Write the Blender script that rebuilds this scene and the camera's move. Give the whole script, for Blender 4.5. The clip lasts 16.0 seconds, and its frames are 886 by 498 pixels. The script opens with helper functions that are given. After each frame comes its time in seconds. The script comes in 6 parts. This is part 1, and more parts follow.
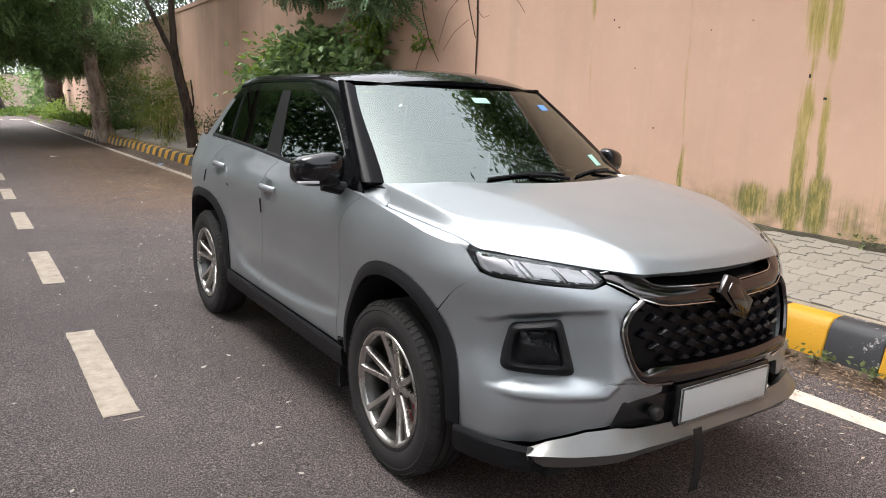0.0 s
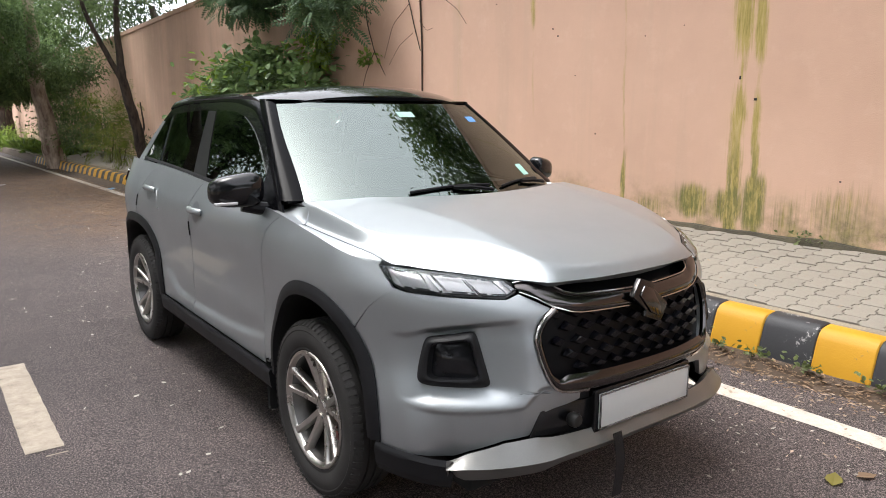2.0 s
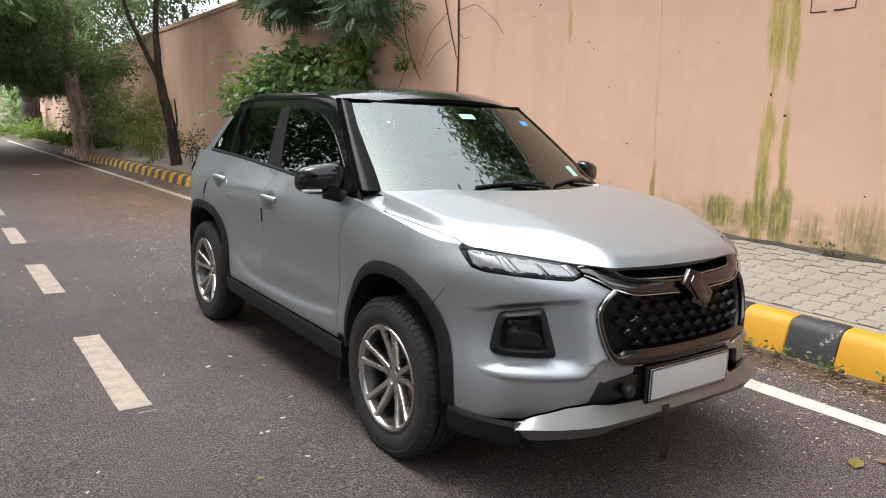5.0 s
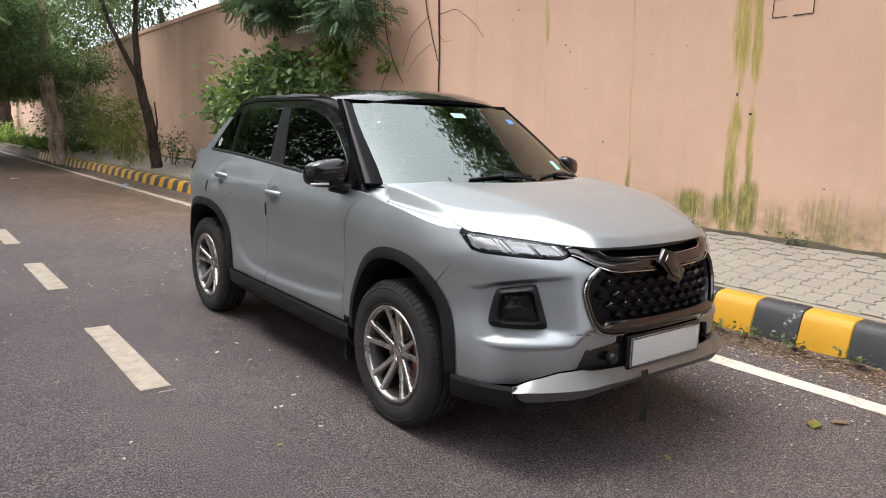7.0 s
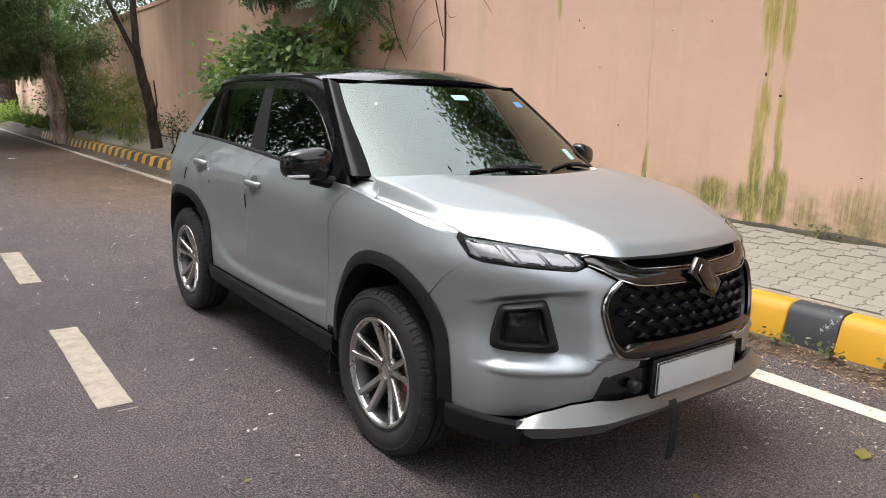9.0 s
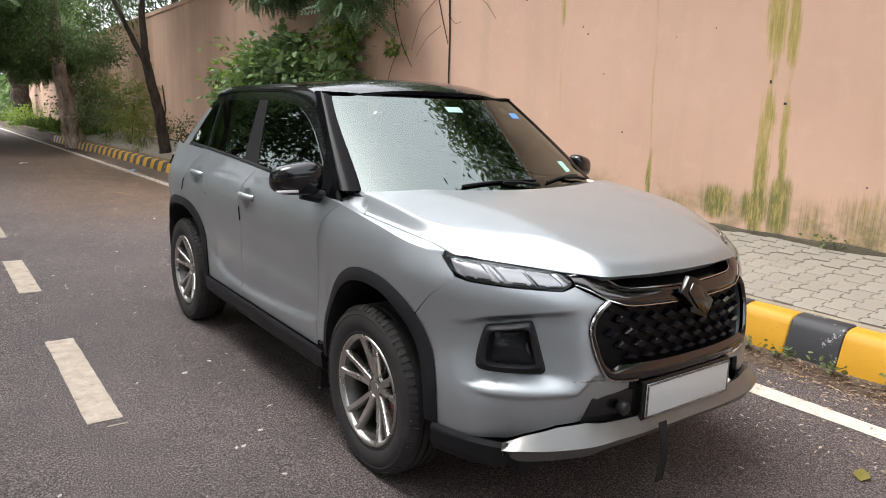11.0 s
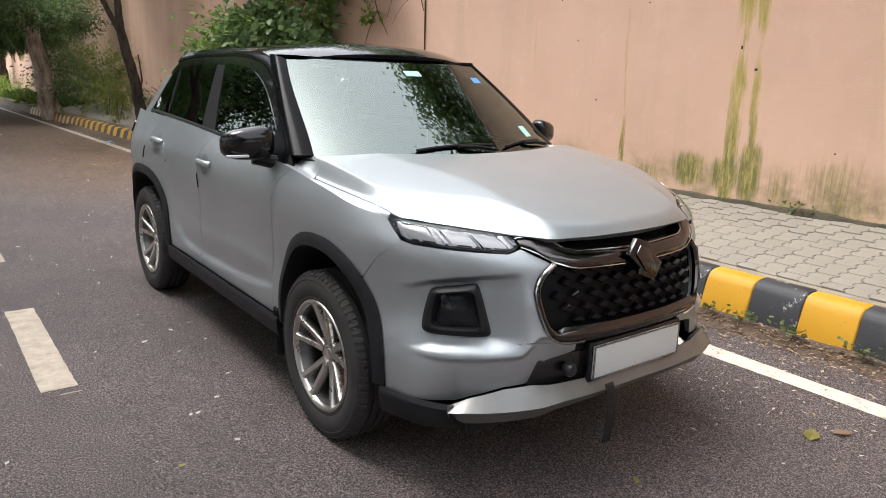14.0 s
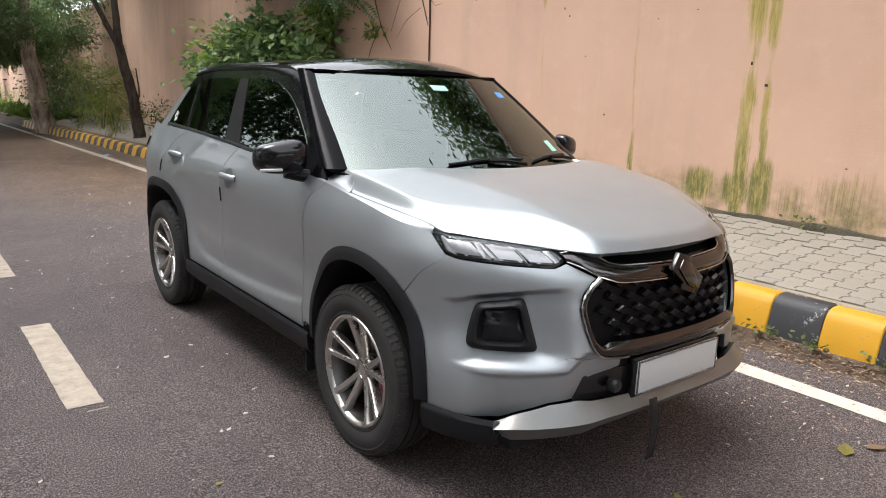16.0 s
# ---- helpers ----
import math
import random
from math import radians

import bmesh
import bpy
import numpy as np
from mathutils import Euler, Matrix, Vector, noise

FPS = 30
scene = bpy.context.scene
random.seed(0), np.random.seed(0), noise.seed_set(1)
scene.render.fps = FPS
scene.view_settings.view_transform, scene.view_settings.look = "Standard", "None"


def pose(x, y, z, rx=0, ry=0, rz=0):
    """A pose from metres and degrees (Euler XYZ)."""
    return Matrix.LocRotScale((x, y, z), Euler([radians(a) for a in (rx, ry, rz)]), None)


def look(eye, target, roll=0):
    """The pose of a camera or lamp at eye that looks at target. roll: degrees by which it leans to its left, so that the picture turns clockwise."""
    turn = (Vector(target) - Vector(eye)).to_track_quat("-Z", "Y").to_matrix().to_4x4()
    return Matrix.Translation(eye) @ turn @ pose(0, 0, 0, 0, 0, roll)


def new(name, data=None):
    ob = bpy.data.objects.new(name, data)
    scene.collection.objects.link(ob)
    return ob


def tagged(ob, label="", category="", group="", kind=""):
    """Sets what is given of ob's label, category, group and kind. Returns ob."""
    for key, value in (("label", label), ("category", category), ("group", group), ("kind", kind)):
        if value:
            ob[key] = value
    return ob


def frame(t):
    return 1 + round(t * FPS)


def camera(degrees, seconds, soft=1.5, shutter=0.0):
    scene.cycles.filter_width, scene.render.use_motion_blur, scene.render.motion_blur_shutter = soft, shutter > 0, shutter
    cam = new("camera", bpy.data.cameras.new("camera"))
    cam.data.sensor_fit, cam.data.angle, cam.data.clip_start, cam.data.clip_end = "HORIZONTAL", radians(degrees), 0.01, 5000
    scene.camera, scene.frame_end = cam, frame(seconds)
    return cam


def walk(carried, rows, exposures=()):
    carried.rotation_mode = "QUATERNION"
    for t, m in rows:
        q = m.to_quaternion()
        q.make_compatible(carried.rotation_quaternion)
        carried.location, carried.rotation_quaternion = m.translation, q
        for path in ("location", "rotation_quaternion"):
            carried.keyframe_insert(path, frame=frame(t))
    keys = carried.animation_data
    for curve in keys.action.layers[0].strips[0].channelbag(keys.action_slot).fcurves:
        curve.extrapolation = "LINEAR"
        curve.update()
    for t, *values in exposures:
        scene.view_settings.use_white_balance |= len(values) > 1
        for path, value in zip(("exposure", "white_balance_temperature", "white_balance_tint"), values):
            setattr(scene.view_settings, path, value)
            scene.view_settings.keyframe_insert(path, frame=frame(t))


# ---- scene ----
cam = camera(63.6, 16.0, soft=0.9)
PATH = [
    (0, (-2.256, -2.425, 1.5), (-1.158, -0.804, 1.092), 2.2),
    (0.5, (-2.279, -2.404, 1.488), (-1.114, -0.83, 1.08), 2.2),
    (1, (-2.25, -2.424, 1.488), (-1.04, -0.885, 1.081), 1.9),
    (1.5, (-2.173, -2.469, 1.505), (-0.958, -0.93, 1.113), 1.0),
    (2, (-2.087, -2.528, 1.514), (-0.914, -0.952, 1.139), 0.1),
    (2.5, (-2.039, -2.569, 1.511), (-0.946, -0.936, 1.14), -0.0),
    (3, (-2.064, -2.537, 1.512), (-1.049, -0.857, 1.127), 0.3),
    (3.5, (-2.208, -2.482, 1.506), (-1.184, -0.809, 1.113), 0.8),
    (4, (-2.349, -2.46, 1.488), (-1.235, -0.845, 1.101), 1.7),
    (4.2, (-2.367, -2.487, 1.495), (-1.22, -0.892, 1.116), 2.2),
    (6.3, (-2.757, -2.846, 1.457), (-1.61, -1.242, 1.127), 2.1),
    (6.5, (-2.781, -2.856, 1.458), (-1.61, -1.27, 1.121), 2.1),
    (7, (-2.764, -2.849, 1.459), (-1.559, -1.291, 1.111), 1.8),
    (7.5, (-2.607, -2.817, 1.462), (-1.413, -1.253, 1.104), 1.1),
    (8, (-2.458, -2.776, 1.473), (-1.297, -1.193, 1.09), 0.8),
    (8.5, (-2.413, -2.661, 1.463), (-1.26, -1.078, 1.058), 1.3),
    (9, (-2.426, -2.498, 1.481), (-1.246, -0.935, 1.077), 2.0),
    (9.2, (-2.429, -2.455, 1.48), (-1.234, -0.903, 1.076), 2.2),
    (11.3, (-2.297, -2.517, 1.54), (-1.155, -0.922, 1.149), 2.0),
    (11.5, (-2.286, -2.506, 1.502), (-1.158, -0.896, 1.133), 2.2),
    (12, (-2.354, -2.453, 1.484), (-1.196, -0.87, 1.091), 2.6),
    (12.5, (-2.362, -2.472, 1.489), (-1.176, -0.922, 1.05), 3.0),
    (13, (-2.272, -2.532, 1.497), (-1.069, -1.008, 1.021), 2.9),
    (13.5, (-2.185, -2.589, 1.492), (-0.979, -1.069, 1.008), 2.4),
    (14, (-2.189, -2.595, 1.503), (-1.015, -1.047, 1.03), 1.8),
    (14.5, (-2.278, -2.521, 1.506), (-1.142, -0.937, 1.059), 1.2),
    (15, (-2.356, -2.455, 1.493), (-1.22, -0.865, 1.065), 1.0),
    (15.5, (-2.381, -2.43, 1.493), (-1.21, -0.866, 1.065), 1.3),
    (16, (-2.337, -2.464, 1.495), (-1.136, -0.925, 1.061), 2.0),
]
walk(cam, [(t, look(eye, target, roll)) for t, eye, target, roll in PATH])

# ---- world and light: a bright overcast day under street trees ----
world = bpy.data.worlds.new("overcast_sky")
scene.world = world
world.use_nodes = True
wn, wl = world.node_tree.nodes, world.node_tree.links
sky = wn.new("ShaderNodeTexSky")
sky.sky_type, sky.sun_disc = "NISHITA", False
sky.sun_elevation, sky.sun_rotation = radians(65), radians(316)
sky.dust_density, sky.ozone_density, sky.air_density = 10.0, 1.0, 1.0
grey = wn.new("ShaderNodeHueSaturation")
grey.inputs["Saturation"].default_value = 0.22
wl.new(sky.outputs[0], grey.inputs["Color"])
veil = wn.new("ShaderNodeMix")
veil.data_type = "RGBA"
veil.inputs[0].default_value = 0.55
veil.inputs[7].default_value = (8.45, 8.75, 9.6, 1)
wl.new(grey.outputs[0], veil.inputs[6])
wl.new(veil.outputs[2], wn["Background"].inputs[0])
wn["Background"].inputs[1].default_value = 0.372
sun_data = bpy.data.lights.new("sun", "SUN")
sun_data.energy, sun_data.angle, sun_data.color = 2.5, radians(33), (1.0, 0.98, 0.955)
sun = new("sun", sun_data)
sun.matrix_world = look((-4.3, 4.4, 13), (0, 0, 0))
scene.view_settings.exposure = 0.0


# ---- materials ----
def nodes_of(name):
    m = bpy.data.materials.new(name)
    m.use_nodes = True
    t = m.node_tree
    return m, t.nodes, t.links, t.nodes["Principled BSDF"]


def noise_node(n, l, scale, detail=4, rough=0.6, stretch=None, vec=None):
    tc = n.new("ShaderNodeTexCoord")
    tex = n.new("ShaderNodeTexNoise")
    tex.inputs["Scale"].default_value, tex.inputs["Detail"].default_value, tex.inputs["Roughness"].default_value = scale, detail, rough
    mp = n.new("ShaderNodeMapping")
    mp.inputs["Scale"].default_value = stretch or (1, 1, 1)
    l.new(vec or tc.outputs["Object"], mp.inputs[0])
    l.new(mp.outputs[0], tex.inputs["Vector"])
    return tex.outputs["Fac"]


def math_node(n, l, op, a, b=None, c=None):
    m = n.new("ShaderNodeMath")
    m.operation = op
    for k, v in enumerate((a, b, c)):
        if v is None:
            continue
        if isinstance(v, (int, float)):
            m.inputs[k].default_value = v
        else:
            l.new(v, m.inputs[k])
    return m.outputs[0]


def ramp(n, l, fac, stops):
    r = n.new("ShaderNodeValToRGB")
    e = r.color_ramp.elements
    while len(e) < len(stops):
        e.new(0.5)
    for k, (p, c) in enumerate(stops):
        e[k].position = p
        e[k].color = (*c, 1) if len(c) == 3 else c
    l.new(fac, r.inputs[0])
    return r.outputs[0]


def mix(n, l, fac, a, b, mode="MIX"):
    m = n.new("ShaderNodeMix")
    m.data_type, m.blend_type = "RGBA", mode
    for sock, v in ((m.inputs[0], fac), (m.inputs[6], a), (m.inputs[7], b)):
        if isinstance(v, (int, float)):
            sock.default_value = v
        elif isinstance(v, tuple):
            sock.default_value = (*v, 1)
        else:
            l.new(v, sock)
    return m.outputs[2]


def bump(n, l, b, height, strength, dist):
    k = n.new("ShaderNodeBump")
    k.inputs["Strength"].default_value, k.inputs["Distance"].default_value = strength, dist
    l.new(height, k.inputs["Height"])
    l.new(k.outputs[0], b.inputs["Normal"])


def mat(name, base, rough=0.5, metal=0.0, vary=0.12, scale=6.0, fine=90.0, relief=0.0, coat=0.0, spec=0.5, piece=0.0):
    """Base colour with variation at two scales, fine relief, and a shift from piece to piece."""
    m, n, l, b = nodes_of(name)
    big, small = noise_node(n, l, scale), noise_node(n, l, fine, 3)
    both = math_node(n, l, "ADD", math_node(n, l, "MULTIPLY", big, 0.6), math_node(n, l, "MULTIPLY", small, 0.4))
    dark, light = tuple(c * (1 - vary) for c in base), tuple(min(1, c * (1 + vary)) for c in base)
    col = ramp(n, l, both, [(0.3, dark), (0.7, light)])
    if piece:
        info = n.new("ShaderNodeObjectInfo")
        k = math_node(n, l, "ADD", math_node(n, l, "MULTIPLY", info.outputs["Random"], 2 * piece), 1 - piece)
        comb = n.new("ShaderNodeCombineColor")
        for i in range(3):
            l.new(k, comb.inputs[i])
        col = mix(n, l, 1.0, col, comb.outputs[0], "MULTIPLY")
    l.new(col, b.inputs["Base Color"])
    b.inputs["Metallic"].default_value = metal
    b.inputs["Specular IOR Level"].default_value = spec
    b.inputs["Coat Weight"].default_value = coat
    b.inputs["Coat Roughness"].default_value = 0.03
    lo = max(0.02, rough * 0.85)
    rr = n.new("ShaderNodeMapRange")
    rr.inputs[3].default_value, rr.inputs[4].default_value = lo, min(1, rough * 1.15)
    l.new(big, rr.inputs[0])
    l.new(rr.outputs[0], b.inputs["Roughness"])
    if relief:
        bump(n, l, b, small, 0.6, relief)
    return m


def glass_mat(name, tint, ior, clear=0.5):
    """Thin glass: part reflects by its gloss, the rest lets a tinted view through."""
    m, n, l, b = nodes_of(name)
    n.remove(b)
    gl, tr, mx, fr = n.new("ShaderNodeBsdfGlossy"), n.new("ShaderNodeBsdfTransparent"), n.new("ShaderNodeMixShader"), n.new("ShaderNodeFresnel")
    gl.inputs["Roughness"].default_value = 0.015
    gl.inputs["Color"].default_value = (0.89, 1.0, 0.95, 1)
    tr.inputs[0].default_value = (*tint, 1)
    fr.inputs[0].default_value = ior
    l.new(fr.outputs[0], mx.inputs[0])
    l.new(tr.outputs[0], mx.inputs[1])
    l.new(gl.outputs[0], mx.inputs[2])
    l.new(mx.outputs[0], n["Material Output"].inputs[0])
    return m


def paint_mat():
    """Silver-grey metallic paint: fine flakes, clear coat, a thin film of dust."""
    m, n, l, b = nodes_of("silver_paint")
    dust, flake = noise_node(n, l, 3.5, 6), noise_node(n, l, 1400, 1)
    col = ramp(n, l, dust, [(0.25, (0.382, 0.408, 0.422)), (0.75, (0.432, 0.456, 0.470))])
    col = mix(n, l, 0.10, col, ramp(n, l, flake, [(0.35, (0.2, 0.22, 0.23)), (0.65, (0.7, 0.74, 0.75))]))
    l.new(col, b.inputs["Base Color"])
    b.inputs["Metallic"].default_value = 0.88
    b.inputs["Roughness"].default_value = 0.46
    b.inputs["Coat Weight"].default_value = 0.6
    rr = n.new("ShaderNodeMapRange")
    rr.inputs[3].default_value, rr.inputs[4].default_value = 0.015, 0.06
    l.new(dust, rr.inputs[0])
    l.new(rr.outputs[0], b.inputs["Coat Roughness"])
    return m


M = {
    "paint": paint_mat(),
    "roof": mat("roof_black", (0.007, 0.007, 0.008), 0.08, 0, 0.2, 3, 40, 0, 0.7, 0.4),
    "gloss_black": mat("gloss_black", (0.007, 0.007, 0.008), 0.10, 0, 0.2, 4, 60, 0, 0.35, 0.3),
    "frame_black": mat("frame_black", (0.014, 0.0135, 0.0135), 0.40, 0, 0.15, 8, 300, 0, 0, 0.22),
    "pillar": mat("pillar_black", (0.004, 0.004, 0.005), 0.10, 0, 0.2, 4, 60, 0, 0.0, 0.05),
    "plastic": mat("black_plastic", (0.011, 0.011, 0.0125), 0.5, 0, 0.25, 7, 500, 0.0004, 0, 0.22),
    "liner": mat("liner", (0.009, 0.0085, 0.008), 0.8, 0, 0.4, 9, 120, 0.001),
    "dark": mat("underbody", (0.008, 0.008, 0.008), 0.9, 0, 0.3),
    "rubber": mat("rubber", (0.034, 0.032, 0.031), 0.75, 0, 0.35, 9, 300, 0.0006, 0, 0.25),
    "alloy_dark": mat("alloy_dark", (0.13, 0.125, 0.12), 0.35, 0.9, 0.15, 14, 200),
    "alloy": mat("alloy", (0.50, 0.475, 0.445), 0.28, 0.95, 0.12, 14, 200),
    "sensor": mat("sensor_lens", (0.022, 0.021, 0.02), 0.3, 0, 0.4, 60, 200, 0, 0, 0.3),
    "emblem": mat("emblem_dark", (0.06, 0.057, 0.056), 0.16, 0.9, 0.1, 40),
    "steel": mat("steel", (0.25, 0.24, 0.23), 0.4, 0.9, 0.2, 20, 200),
    "caliper": mat("caliper_red", (0.30, 0.012, 0.016), 0.35, 0, 0.1),
    "chrome": mat("chrome", (0.62, 0.60, 0.58), 0.08, 1.0, 0.04),
    "line": mat("bright_line", (0.62, 0.60, 0.58), 0.15, 1.0, 0.06),
    "chrome_dark": mat("dark_chrome", (0.105, 0.098, 0.096), 0.12, 1.0, 0.06),
    "grille": mat("grille_black", (0.003, 0.003, 0.004), 0.4, 0, 0.2, 6, 90, 0, 0, 0.15),
    "chip": mat("chip_black", (0.004, 0.004, 0.006), 0.13, 0, 0.2, 20, 100, 0, 0.0, 0.4),
    "lamp_black": mat("lamp_black", (0.008, 0.008, 0.009), 0.22, 0, 0.2),
    "bowl": mat("lamp_bowl", (0.66, 0.64, 0.65), 0.3, 0.2, 0.15, 60, 300),
    "reflector": mat("reflector", (0.30, 0.30, 0.31), 0.2, 0.8, 0.1, 30, 200),
    "drl": mat("milky_light", (0.62, 0.60, 0.61), 0.18, 0.15, 0.05, 40, 300, 0, 0.5),
    "lens_dark": mat("smoked_lens", (0.012, 0.012, 0.014), 0.10, 0, 0.3, 30, 100, 0, 0.15, 0.3),
    "tail": mat("tail_lens", (0.05, 0.006, 0.006), 0.08, 0, 0.2, 20, 100, 0, 1.0),
    "skid": mat("satin_silver", (0.225, 0.222, 0.212), 0.36, 0.7, 0.1, 5, 300),
    "plate": mat("plate_white", (0.62, 0.62, 0.60), 0.35, 0, 0.03, 3, 60),
    "cup": mat("cup_shade_silver", (0.24, 0.255, 0.265), 0.3, 0.85, 0.1),
    "seat": mat("cabin_dark", (0.018, 0.018, 0.02), 0.7, 0, 0.3),
    "st_white": mat("tag_pale", (0.34, 0.56, 0.46), 0.5, 0, 0.1, 60),
    "st_blue": mat("sticker_blue", (0.10, 0.28, 0.62), 0.5, 0, 0.2, 80),
    "st_green": mat("sticker_green", (0.35, 0.62, 0.52), 0.5, 0, 0.4, 120),
    "glass": glass_mat("tinted_glass", (0.15, 0.20, 0.18), 1.55),
    "glass_front": glass_mat("windscreen_glass", (0.26, 0.33, 0.28), 2.35),
    "clear": glass_mat("clear_cover", (0.93, 0.93, 0.94), 1.45),
}


def asphalt_mat():
    m, n, l, b = nodes_of("asphalt")
    stones, grit, patch_, wear = noise_node(n, l, 102, 6, 0.85), noise_node(n, l, 260, 2), noise_node(n, l, 0.55, 6), noise_node(n, l, 2.6, 5, 0.65)
    s = math_node(n, l, "ADD", math_node(n, l, "MULTIPLY", stones, 0.65), math_node(n, l, "MULTIPLY", grit, 0.35))
    col = ramp(n, l, s, [(0.43, (0.008, 0.0065, 0.0062)), (0.482, (0.044, 0.0355, 0.035)), (0.528, (0.122, 0.098, 0.0965)), (0.578, (0.33, 0.270, 0.263))])
    big = math_node(n, l, "ADD", math_node(n, l, "MULTIPLY", patch_, 0.55), math_node(n, l, "MULTIPLY", wear, 0.45))
    col = mix(n, l, 0.75, col, ramp(n, l, big, [(0.3, (0.62, 0.60, 0.59)), (0.5, (1.0, 0.98, 0.96)), (0.72, (1.5, 1.42, 1.36))]), "MULTIPLY")
    # brown debris swept up along the kerb under the trees
    tc, sep = n.new("ShaderNodeTexCoord"), n.new("ShaderNodeSeparateXYZ")
    l.new(tc.outputs["Object"], sep.inputs[0])

    def soft_step(v, a, c):
        mr = n.new("ShaderNodeMapRange")
        mr.interpolation_type = "SMOOTHSTEP"
        mr.inputs[1].default_value, mr.inputs[2].default_value = a, c
        l.new(v, mr.inputs[0])
        return mr.outputs[0]
    side = math_node(n, l, "MULTIPLY", soft_step(sep.outputs[0], -2.4, 0.2), math_node(n, l, "MULTIPLY", soft_step(sep.outputs[1], 5.0, 10.0), soft_step(sep.outputs[1], 42.0, 20.0)))
    debris = ramp(n, l, math_node(n, l, "ADD", math_node(n, l, "MULTIPLY", wear, 0.45), math_node(n, l, "MULTIPLY", noise_node(n, l, 22, 6, 0.75), 0.55)), [(0.36, (0, 0, 0)), (0.52, (1, 1, 1))])
    col = mix(n, l, math_node(n, l, "MULTIPLY", math_node(n, l, "MULTIPLY", debris, side), 0.92), col, ramp(n, l, grit, [(0.4, (0.065, 0.036, 0.021)), (0.6, (0.20, 0.122, 0.076))]))
    l.new(col, b.inputs["Base Color"])
    b.inputs["Roughness"].default_value = 0.82
    bump(n, l, b, s, 1.0, 0.011)
    return m


def roadpaint_mat(name="road_paint", tones=((0.12, 0.11, 0.10), (0.30, 0.245, 0.19), (0.44, 0.37, 0.295))):
    m, n, l, b = nodes_of(name)
    worn, fine = noise_node(n, l, 14, 6, 0.7), noise_node(n, l, 220, 2)
    f = math_node(n, l, "ADD", math_node(n, l, "MULTIPLY", worn, 0.7), math_node(n, l, "MULTIPLY", fine, 0.3))
    col = ramp(n, l, f, [(0.33, tones[0]), (0.40, tones[1]), (0.62, tones[2])])
    l.new(col, b.inputs["Base Color"])
    b.inputs["Roughness"].default_value = 0.75
    bump(n, l, b, fine, 0.5, 0.002)
    return m


